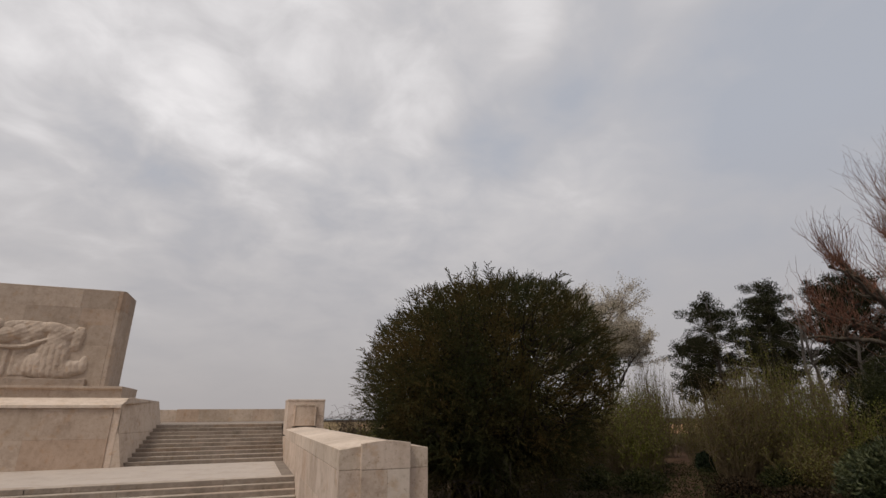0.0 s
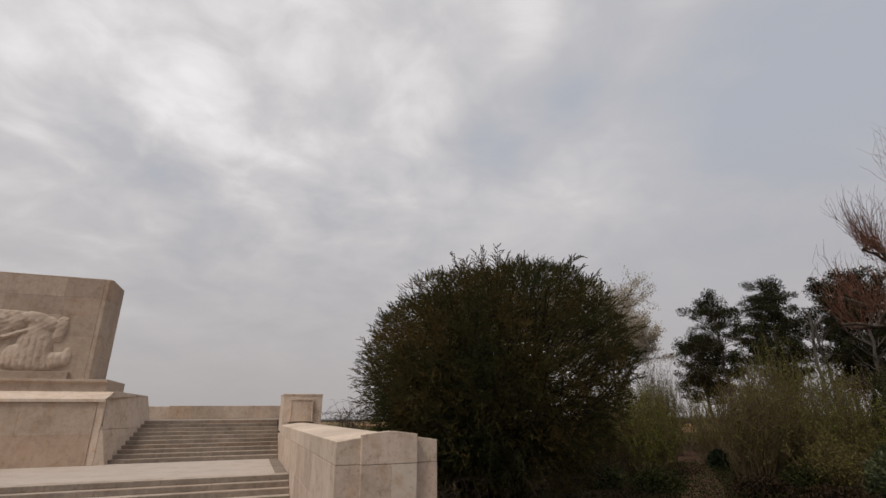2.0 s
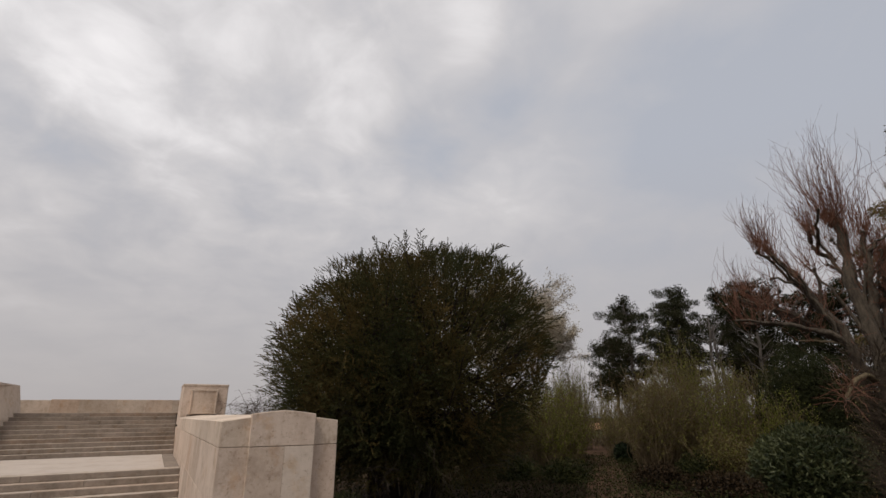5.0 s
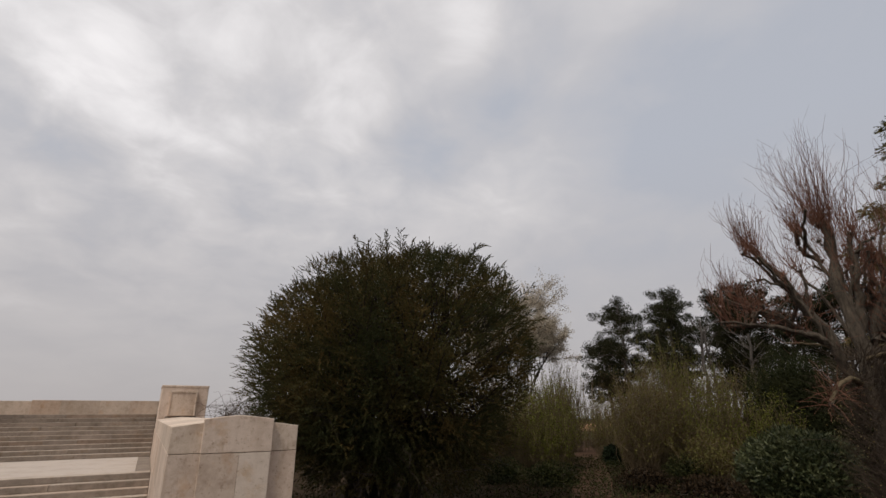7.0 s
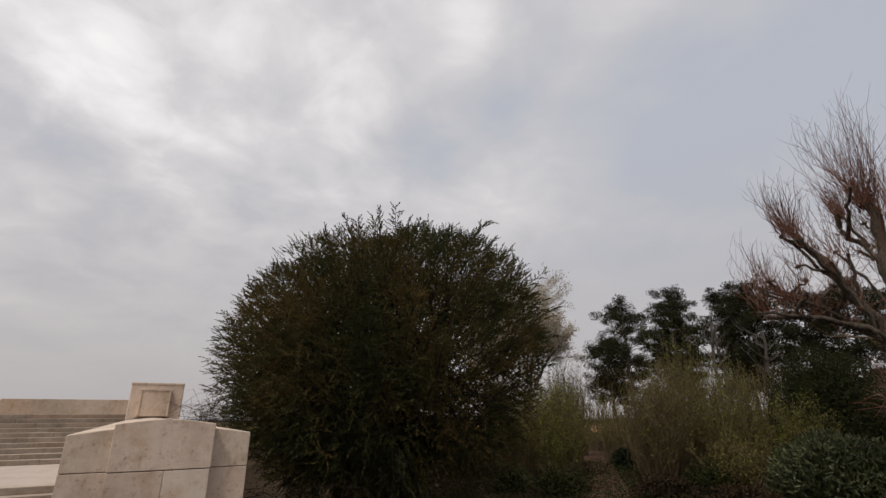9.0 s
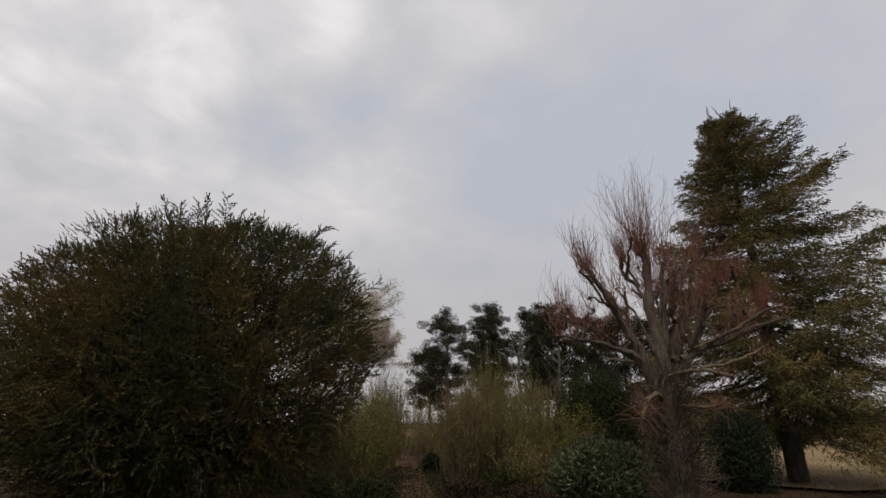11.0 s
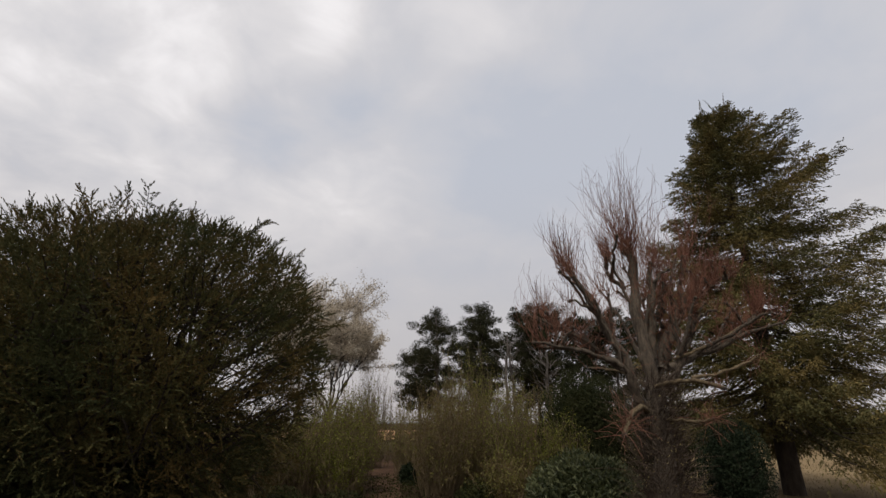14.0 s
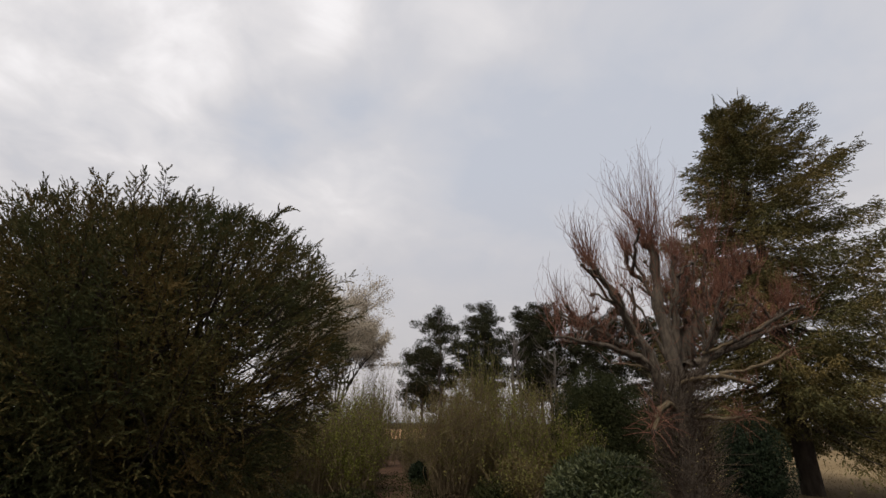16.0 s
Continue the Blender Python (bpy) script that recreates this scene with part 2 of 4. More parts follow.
GROUND_MAT = earth("leaf_litter_ground", (0.018, 0.011, 0.006), (0.032, 0.020, 0.011), (0.046, 0.031, 0.017), 0.25, 3.0)
PATH_MAT = earth("trodden_earth", (0.036, 0.021, 0.013), (0.056, 0.033, 0.021), (0.078, 0.047, 0.030), 0.6, 6.0, 0.04)
FIELD_TAN = earth("dry_meadow", (0.13, 0.092, 0.048), (0.17, 0.122, 0.066), (0.205, 0.152, 0.085), 0.10, 2.0)
VERGE = earth("short_grass", (0.030, 0.034, 0.012), (0.044, 0.048, 0.018), (0.060, 0.060, 0.025), 0.2, 3.0)
FIELD_ORANGE = earth("bare_field", (0.34, 0.19, 0.10), (0.42, 0.24, 0.13), (0.48, 0.29, 0.17), 0.05, 0.6)
FAR_HILL = earth("hazy_hill", (0.20, 0.22, 0.24), (0.24, 0.26, 0.28), (0.28, 0.29, 0.30), 0.004, 0.03)

# ---- building helpers ----


def thing(name, label, category, at=(0, 0, 0), group="", kind=""):
    ob = new(name)
    ob.empty_display_size = 0.1
    ob.location = at
    return tagged(ob, label, category, group, kind)


def link_mesh(name, me, mat, parent=None, label=""):
    if mat:
        me.materials.append(mat)
    ob = new(name, me)
    if parent is not None:
        ob.parent = parent
        ob.matrix_parent_inverse = Matrix.Translation(-Vector(parent.location)) if parent.type == "EMPTY" else Matrix()
    return tagged(ob, label)


def part(name, bm, mat, parent=None, label="", smooth=False):
    me = bpy.data.meshes.new(name)
    bm.to_mesh(me)
    bm.free()
    if smooth:
        me.shade_smooth()
    return link_mesh(name, me, mat, parent, label)


def raw_mesh(name, verts, quads, smooth=False):
    verts, quads = np.asarray(verts, np.float32), np.asarray(quads, np.int32)
    me = bpy.data.meshes.new(name)
    me.vertices.add(len(verts))
    me.vertices.foreach_set("co", verts.ravel())
    k = quads.shape[1]
    me.loops.add(quads.size)
    me.loops.foreach_set("vertex_index", quads.ravel())
    me.polygons.add(len(quads))
    me.polygons.foreach_set("loop_start", np.arange(0, quads.size, k, dtype=np.int32))
    me.update(calc_edges=True)
    me.polygons.foreach_set("use_smooth", np.full(len(quads), smooth))
    return me


def solid(profile, axis, lo, hi, bevel=0.012):
    """A prism: a closed outline (a, b) drawn across the axis, from lo to hi along it."""
    bm = bmesh.new()

    def put(p, s):
        return {"x": (s, p[0], p[1]), "y": (p[0], s, p[1]), "z": (p[0], p[1], s)}[axis]
    a = [bm.verts.new(put(p, lo)) for p in profile]
    b = [bm.verts.new(put(p, hi)) for p in profile]
    bm.faces.new(a)
    bm.faces.new(b[::-1])
    for i in range(len(a)):
        j = (i + 1) % len(a)
        bm.faces.new((a[i], b[i], b[j], a[j]))
    bmesh.ops.recalc_face_normals(bm, faces=bm.faces)
    if bevel:
        bmesh.ops.bevel(bm, geom=bm.edges[:], offset=bevel, segments=1, affect="EDGES", profile=0.5, clamp_overlap=True)
    return bm


def box(x0, x1, y0, y1, z0, z1, bevel=0.012):
    return solid([(x0, y0), (x1, y0), (x1, y1), (x0, y1)], "z", z0, z1, bevel)


rng = np.random.default_rng(7)


def cuts(lo, hi, step, seed, jitter=0.25):
    """Joint places between lo and hi, about a step apart."""
    r = random.Random(seed)
    n = max(1, round((hi - lo) / step))
    w = (hi - lo) / n
    inner = [lo + w * (i + r.uniform(-jitter, jitter) * (1 if i else 0)) for i in range(1, n)]
    return [lo, *inner, hi]


JOINT = 0.0015


def courses(parent, mat, plane, at, depth, lo, hi, heights, z0, step, seed, name="stone"):
    """A face of coursed stones in front of a core. plane 'y': face looks to -y at y=at; 'x': looks to -x at x=at (depth may be negative)."""
    z = z0
    for k, h in enumerate(heights):
        c = cuts(lo, hi, step, seed * 31 + k)
        for a, b in zip(c[:-1], c[1:]):
            a2, b2, za, zb = a + JOINT, b - JOINT, z + JOINT, z + h - JOINT
            push = random.Random(seed * 97 + k * 13 + int(a * 50)).uniform(0, 0.004)
            if plane == "y":
                part(name, box(a2, b2, at + push, at + depth, za, zb, 0.004), mat, parent)
            else:
                lo_x, hi_x = sorted((at + (push if depth > 0 else -push), at + depth))
                part(name, box(lo_x, hi_x, a2, b2, za, zb, 0.004), mat, parent)
        z += h


# ---- ground ----


def ground_height(x, y):
    d = math.hypot(x - 10, y - 15)
    return GROUND - max(0.0, d - 90) * 0.0085


def make_ground():
    ring = [0.01, 4, 8, 12, 16, 20, 25, 30, 36, 44, 54, 66, 80, 100, 130, 180, 260, 400, 700, 1200, 2200, 4200]
    seg = 72
    v, q = [], []
    for r in ring:
        for s in range(seg):
            a = 2 * math.pi * s / seg
            x, y = 10 + r * math.cos(a), 15 + r * math.sin(a)
            bumpy = 0.10 * noise.noise((x * 0.25, y * 0.25, 0)) * (1 if r < 60 else 0) if x > 4.2 else 0
            v.append((x, y, ground_height(x, y) + bumpy))
    for i in range(len(ring) - 1):
        for s in range(seg):
            t = (s + 1) % seg
            q.append((i * seg + s, (i + 1) * seg + s, (i + 1) * seg + t, i * seg + t))
    ob = link_mesh("ground", raw_mesh("ground", v, q, True), GROUND_MAT)
    tagged(ob, "brown leaf litter and thin grass under the trees", "ground", kind="structure")


make_ground()


def sheet(name, mat, label, centre, half_w, rows, lift):
    """A strip of ground laid along the y' axis of turned axes; rows of (distance, sideways, half width)."""
    x0, y0, turn = centre
    c, s = math.cos(turn), math.sin(turn)
    v, q = [], []
    cols = 6
    for d, off, hw in rows:
        for k in range(cols + 1):
            u = off + hw * (2 * k / cols - 1)
            x, y = x0 + c * u - s * d, y0 + s * u + c * d
            v.append((x, y, ground_height(x, y) + lift))
    for i in range(len(rows) - 1):
        for k in range(cols):
            a = i * (cols + 1) + k
            q.append((a, a + 1, a + cols + 2, a + cols + 1))
    ob = link_mesh(name, raw_mesh(name, v, q, True), mat)
    return tagged(ob, label, "ground", kind="structure")


sheet("path", PATH_MAT, "narrow trodden brown earth path between the shrubs", (4.2, 4.7, radians(-51)),
      0, [(15, -1.3, 0.9), (19, -1.7, 0.8), (23, -2.0, 0.9), (28, -2.7, 1.1), (31, -3.0, 1.2), (37, -3.7, 1.15), (45, -5.0, 1.3), (62, -7.2, 1.4)], 0.10)
sheet("grass_verge", VERGE, "strip of short green grass between the wood and the field", (5.0, 5.0, radians(-46)),
      0, [(61, 0, 40), (72, 0, 45), (86, 0, 50)], 0.16)
sheet("meadow", FIELD_TAN, "dry tan grass meadow beyond the spruce", (36.0, 6.0, radians(-92)),
      0, [(-2, -7, 8), (8, -5, 13), (25, -4, 22), (60, -4, 36), (88, -4, 50)], 0.12)
sheet("field", FIELD_ORANGE, "bare orange-tan ploughed field in the distance", (5.0, 5.0, radians(-42)),
      0, [(85, 0, 40), (120, 0, 60), (150, 0, 90), (190, 0, 120)], 0.4)
sheet("field", FIELD_TAN, "pale dry field stretching to the horizon", (5.0, 5.0, radians(0)),
      0, [(60, 4, 14), (120, 0, 60), (240, 0, 140), (500, 0, 300)], 0.3)


def far_hills():
    v, q = [], []
    n = 120
    for i in range(n + 1):
        a = radians(-140 + 200 * i / n)
        r = 2600
        x, y = -math.sin(a) * r, math.cos(a) * r
        base = ground_height(x, y) - 10
        h = 14 + 10 * noise.noise((i * 0.12, 3.3, 0))
        v += [(x, y, base), (x, y, base + h), (x * 1.1, y * 1.1, base - 5)]
    for i in range(n):
        a = i * 3
        q += [(a, a + 3, a + 4, a + 1), (a + 1, a + 4, a + 5, a + 2)]
    tagged(link_mesh("backdrop", raw_mesh("backdrop", v, q, True), FAR_HILL), "low hazy blue-grey hills on the horizon", "hills", kind="structure")


far_hills()

# ---- the stair and its stones ----
RISE, TREAD = 0.16, 0.36
LAND_Y0, LAND_Y1, TOP_Y = 19.28, 25.75, 28.99
WALL_L, WALL_R, WALL_Y0, WALL_Y1 = 1.817, 3.625, 10.35, 28.0
WEST = -17.0


def cheek_x(y, z=0.0):
    """The battered, slightly flared face of the stair cheek."""
    return -4.60 + 0.25 * (y - 25.8) - 0.22 * z


def make_steps(name, label, y_first, z_first, count, left_of, right, step, seed):
    """Each step is a row of long worn stones, none quite in line with the next."""
    st = thing(name, label, "stairs", (right - 3, y_first, z_first))
    for i in range(count):
        z1 = z_first + RISE * (i + 1)
        y = y_first + TREAD * i
        left = left_of(y)
        c = cuts(left, right - 0.004, step, seed * 17 + i, 0.32)
        for a, b in zip(c[:-1], c[1:]):
            r = random.Random(seed + i * 7 + int(a * 31))
            dy, dz = r.uniform(-0.012, 0.012), r.uniform(-0.006, 0.004)
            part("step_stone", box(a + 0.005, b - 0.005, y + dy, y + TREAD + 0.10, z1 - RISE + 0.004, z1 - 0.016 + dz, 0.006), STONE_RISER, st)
            # Thin slab added on each stone to carry the lighter top colour.
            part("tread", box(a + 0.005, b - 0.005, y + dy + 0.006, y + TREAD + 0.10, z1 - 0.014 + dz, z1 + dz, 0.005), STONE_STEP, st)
    return st


make_steps("stair_flight", "upper flight of ten weathered grey limestone steps", LAND_Y1, 0.0, 10, lambda y: cheek_x(y, (y - LAND_Y1) * RISE / TREAD) - 0.06, WALL_L, 2.5, 3)
low_y = LAND_Y0 - 9 * TREAD
make_steps("stair_flight", "lower flight of wide worn limestone steps", low_y, -1.6, 10, lambda y: WEST + 2, WALL_L, 2.9, 8)


def make_landing():
    ob = thing("landing", "pale smooth paved landing between the two flights", "landing", (-4, 22.5, 0), kind="structure")
    part("core", box(WEST, WALL_L - 0.006, LAND_Y0 + 0.47, LAND_Y1 - 0.02, GROUND, -0.04, 0), MORTAR, ob)
    part("slab", box(WEST, WALL_L - 0.40, LAND_Y0 + 0.475, LAND_Y1 - 0.006, -0.035, 0.0, 0.004), PAVING, ob)
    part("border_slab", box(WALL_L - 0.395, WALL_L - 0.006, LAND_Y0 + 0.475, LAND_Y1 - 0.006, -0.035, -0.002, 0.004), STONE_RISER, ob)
    t = thing("terrace", "paved upper terrace behind the stairs", "terrace", (-1, 34, 1.6), kind="structure")
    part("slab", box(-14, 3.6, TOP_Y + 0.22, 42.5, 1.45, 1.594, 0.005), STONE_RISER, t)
    part("core", box(-14, 3.6, TOP_Y + 0.3, 42.5, GROUND, 1.44, 0), MORTAR, t)


make_landing()


def gable(x0, x1, zb, ze, ridge):
    mid = (x0 + x1) / 2
    pts = [(x0, zb), (x1, zb), (x1, ze)]
    for k in range(1, 6):
        f = k / 6
        pts.append((x1 + (x0 - x1) * f, ze + ridge * (1 - abs(2 * f - 1) ** 1.3)))
    return pts + [(x0, ze)]


def make_stair_wall():
    w = thing("stair_wall", "thick pale limestone wall flanking the stairs, with a ridged coping", "wall", (2.72, 18, GROUND))
    part("core", box(WALL_L + 0.06, WALL_R - 0.06, WALL_Y0 + 0.08, WALL_Y1, GROUND, 0.985, 0), MORTAR, w)
    # coping stones, ridged along the wall
    c = cuts(WALL_Y0, WALL_Y1 - 1.9, 2.1, 5, 0.2)
    for i, (a, b) in enumerate(zip(c[:-1], c[1:])):
        part("coping_stone", solid(gable(WALL_L, WALL_R, 1.001, 1.37, 0.10), "y", a + (0.0 if i == 0 else 0.0015), b - 0.0015, 0.006), STONE_PALE, w)
    hs = [0.90, 0.86, 0.825]
    courses(w, STONE, "x", WALL_L, 0.3, WALL_Y0 + 0.36, WALL_Y1, hs, GROUND + 0.01, 1.35, 11)
    courses(w, STONE, "x", WALL_R, -0.3, WALL_Y0 + 0.36, WALL_Y1, hs, GROUND + 0.01, 1.6, 12)
    # front end: side stones and a projecting middle pier
    z = GROUND + 0.01
    for k, h in enumerate(hs):
        za, zb = z + JOINT, z + h - JOINT
        part("stone", box(WALL_L, 2.25, WALL_Y0, WALL_Y0 + 0.355, za, zb, 0.004), STONE, w)
        part("stone", box(3.20, WALL_R, WALL_Y0, WALL_Y0 + 0.355, za, zb, 0.004), STONE, w)
        cut = (2.76, 2.50, 2.85)[2 - k]
        part("pier_stone", box(2.235, cut - 0.0015, WALL_Y0 - 0.10, WALL_Y0 + 0.3, za, zb, 0.005), STONE, w)
        part("pier_stone", box(cut + 0.0015, 3.215, WALL_Y0 - 0.10, WALL_Y0 + 0.3, za, zb, 0.005), STONE_LIGHT if k == 2 else STONE, w)
        z += h
    part("pier_coping", solid(gable(2.23, 3.22, 1.001, 1.475, 0.055), "y", WALL_Y0 - 0.102, WALL_Y0 + 0.05, 0.006), STONE, w)


make_stair_wall()


def make_pedestal():
    p = thing("pedestal", "square limestone pedestal with a raised panel, on the stair wall", "pedestal", (2.75, 27, 1.37))
    y0, y1, z0, z1 = 26.18, 28.0, 1.08, 2.75
    part("block", box(WALL_L + 0.01, WALL_R, y0, y1, z0, z1, 0.025), STONE, p)
    panel = part("panel", box(2.16, 3.20, y0 - 0.14, y0 + 0.02, z0 + 0.44, z1 - 0.26, 0.012), STONE, p)
    for x0, x1, za, zb in [(2.16, 3.20, z1 - 0.30, z1 - 0.22), (2.16, 2.23, z0 + 0.44, z1 - 0.302), (3.13, 3.20, z0 + 0.44, z1 - 0.302)]:
        part("panel_rim", box(x0, x1, y0 - 0.165, y0 - 0.142, za, zb, 0.008), STONE_PALE, panel)
    part("cap", box(WALL_L - 0.005, WALL_R + 0.012, y0 - 0.012, y1 + 0.012, z1 - 0.10, z1 + 0.006, 0.02), STONE, p)
    part("sill", box(2.10, 3.26, y0 - 0.035, y0 + 0.02, z0 + 0.30, z0 + 0.42, 0.012), STONE_RISER, p)


make_pedestal()


def make_parapet():
    p = thing("parapet", "low warm-toned limestone parapet along the back of the terrace", "parapet", (-1, 41.4, 1.6))
    c = cuts(-4.785, 3.6, 1.75, 21, 0.2)
    for a, b in zip(c[:-1], c[1:]):
        part("stone", box(a + 0.0015, b - 0.0015, 41.23, 41.75, 1.598, 2.47, 0.008), STONE_WARM, p)
    c = cuts(-12, -4.4, 1.9, 22, 0.2)
    for a, b in zip(c[:-1], c[1:]):
        part("stone", box(a + 0.0015, b - 0.0015, 42.0, 42.45, 1.598, 2.44, 0.008), STONE_WARM, p)


make_parapet()


def make_monument():
    m = thing("monument", "massive pale limestone memorial block on a stepped podium", "monument", (-11, 27, 0))
    # podium
    part("core", box(WEST, -5.3, 25.75, 30.5, GROUND, 2.36, 0), MORTAR, m)
    courses(m, STONE_OLD, "y", 25.42, 0.5, WEST, -5.32, [1.12, 1.22], 0.0, 2.3, 41)
    part("edge_stone", box(-5.318, -5.06, 25.45, 27.2, 0.0, 2.36, 0.006), STONE, m)
    prof = [(25.36, 2.35), (30.5, 2.35), (30.5, 2.80), (26.72, 2.80), (25.36, 2.47)]
    c = cuts(WEST, -5.059, 2.6, 43)
    for a, b in zip(c[:-1], c[1:]):
        part("ledge_stone", solid(prof, "x", a + 0.001, b - 0.001, 0.004), STONE_PALE, m)
    # plinth with a moulded top
    prof = [(26.72, 2.78), (29.9, 2.78), (29.9, 3.30), (26.60, 3.30), (26.60, 3.20), (26.72, 3.12)]
    c = cuts(WEST, -5.42, 2.4, 44)
    for a, b in zip(c[:-1], c[1:]):
        part("plinth_stone", solid(prof, "x", a + 0.001, b - 0.001, 0.004), STONE_OLD, m)
    # the block: coursed stones, chamfered corner
    part("core", box(WEST, -6.35, 27.6, 29.4, 3.29, 7.68, 0), MORTAR, m)
    hs = [1.02, 0.84, 0.95, 0.78, 0.87]
    z = 3.30
    for k, h in enumerate(hs):
        c = cuts(WEST, -6.47, 1.75, 51 + k)
        za, zb = z + 0.0015, z + h - 0.0015
        for a, b in zip(c[:-1], c[1:]):
            part("stone", box(a + 0.0015, b - 0.0015, 27.28, 27.75, za, zb, 0.005), STONE_OLD, m)
        part("corner_stone", solid([(-6.465, 27.28), (-6.30, 27.28), (-6.17, 27.42), (-6.17, 28.4), (-6.465, 28.4)], "z", za, zb, 0.01), STONE_OLD, m)
        part("stone", box(-6.465, -6.17, 28.404, 29.5, za, zb, 0.01), STONE_OLD, m)
        z += h
    part("top_slab", solid([(WEST, 27.28), (-6.30, 27.28), (-6.17, 27.42), (-6.17, 29.5), (WEST, 29.5)], "z", z, z + 0.06, 0.01), STONE_OLD, m)
    # cheek of the stair beside it
    ch = thing("stair_cheek", "limestone cheek wall sloping beside the upper flight", "wall", (-4.8, 28, 0))
    lower = [(-5.056, 25.46), (cheek_x(25.46), 25.46), (cheek_x(29.55), 29.55), (-5.056, 29.55)]
    bm = solid(lower, "z", -0.01, 1.30, 0.0)
    for v in bm.verts:
        if v.co.x > -5.0:
            v.co.x = cheek_x(v.co.y, v.co.z)
    part("stone", bm, STONE_PALE, ch)
    upper = lower[:2] + [(cheek_x(26.72), 26.72)] + lower[2:] + [(-5.056, 26.72)]
    bm = solid(upper, "z", 1.304, 2.78, 0.0)
    for v in bm.verts:
        if v.co.x > -5.0:
            v.co.x = cheek_x(v.co.y, v.co.z)
        if v.co.z > 2:
            v.co.z = 2.50 if v.co.y < 26.0 else 2.83 - (v.co.y - 26.72) * 0.035
    bmesh.ops.bevel(bm, geom=bm.edges[:], offset=0.02, segments=1, affect="EDGES")
    part("coping_stone", bm, STONE_PALE, ch)


make_monument()


def make_relief():
    """Carved relief: plain rounded masses and draped folds on the block's face."""
    x0, x1, z0, z1 = -11.6, -6.98, 3.62, 6.25
    nx, nz = 230, 130
    X, Z = np.meshgrid(np.linspace(x0, x1, nx), np.linspace(z0, z1, nz))
    swell = []

    def lump(cx, cz, rx, rz, h, tilt=0.0, power=2.0):
        c, s = math.cos(tilt), math.sin(tilt)
        u, w = (X - cx) * c + (Z - cz) * s, -(X - cx) * s + (Z - cz) * c
        d = np.abs(u / rx) ** power + np.abs(w / rz) ** power
        swell.append(np.exp(22 * h * np.sqrt(np.clip(1 - d, 0, 1))) - 1)
    # one tall draped mass leaning over, smaller rounded masses and a plain slab before it
    lump(-8.40, 5.05, 0.46, 1.05, 0.34, 0.22, 2.4)
    lump(-8.75, 4.15, 0.80, 0.56, 0.30, -0.15, 3.2)
    lump(-8.62, 4.60, 0.55, 0.75, 0.30, 0.2, 2.6)
    lump(-8.10, 4.05, 0.60, 0.42, 0.24, 0.0, 3)
    lump(-8.72, 5.84, 0.52, 0.30, 0.30, -0.15, 2.5)
    lump(-8.22, 5.62, 0.42, 0.36, 0.30, -0.4)
    lump(-7.72, 5.42, 0.24, 0.58, 0.20, -0.10, 3)
    lump(-7.62, 4.10, 0.52, 0.34, 0.22, 0.15, 2.6)
    lump(-7.30, 4.25, 0.20, 0.42, 0.16)
    lump(-9.20, 5.18, 0.62, 0.13, 0.26, 0.40)
    lump(-9.78, 4.98, 0.40, 0.11, 0.22, 0.10)
    lump(-10.45, 5.48, 0.45, 0.34, 0.28)
    lump(-9.75, 5.78, 0.95, 0.40, 0.14, 0.0, 3)
    lump(-9.95, 5.66, 0.30, 0.34, 0.25)
    lump(-9.35, 5.62, 0.24, 0.40, 0.24, 0.3)
    lump(-10.85, 5.98, 0.26, 0.26, 0.22)
    lump(-9.70, 5.45, 0.22, 0.45, 0.18, 0.3)
    lump(-11.25, 5.40, 0.26, 0.50, 0.20)
    lump(-10.60, 4.98, 1.10, 0.08, 0.24, 0.0, 8)
    lump(-10.75, 4.28, 0.62, 0.62, 0.16, 0.0, 9)
    lump(-9.70, 4.30, 0.34, 0.60, 0.08, 0.0, 9)
    H = np.log1p(np.sum(swell, 0)) / 22
    # drapery: narrow folds that run down the figures, deeper low down, and chisel marks
    swing = 1.6 * np.sin(Z * 2.3 + X * 0.9)
    folds = np.abs(np.sin(X * 13 + 0.5 * np.sin(Z * 2.0) + Z * 1.2)) ** 0.7
    low = np.clip((5.5 - Z) / 0.9, 0, 1)
    H -= np.clip(H, 0, 0.16) * 0.24 * (1 - folds) * low
    H -= np.clip(H, 0, 0.12) * 0.16 * (1 - np.abs(np.sin(X * 9 - Z * 14 + swing)) ** 0.5) * (1 - low)
    rough = np.vectorize(lambda a, b: noise.noise((a * 5, b * 5, 1)) + 0.5 * noise.noise((a * 11, b * 11, 4)))(X, Z)
    H += np.clip(H, 0, 0.1) * 0.28 * rough
    Y = 27.30 - H * 0.62
    Y[H < 0.012] = 27.31
    verts = np.stack([X, Y, Z], -1).reshape(-1, 3)
    i, j = np.meshgrid(np.arange(nx - 1), np.arange(nz - 1))
    a = (j * nx + i).ravel()
    quads = np.stack([a, a + 1, a + nx + 1, a + nx], 1)
    keep = (H.ravel()[quads] > 0.012).any(1)
    ob = link_mesh("relief_sculpture", raw_mesh("relief_sculpture", verts, quads[keep], True), STONE_OLD)
    tagged(ob, "carved limestone relief of draped rounded masses on the memorial", "relief")
    led = part("relief_ledge", box(WEST, -7.02, 26.98, 27.279, 3.304, 3.615, 0.012), STONE_OLD)
    tagged(led, "plain limestone ledge under the carved relief", "ledge")


make_relief()

# ---- plants ----


def unit(v):
    return v / np.maximum(np.linalg.norm(v, axis=-1, keepdims=True), 1e-9)


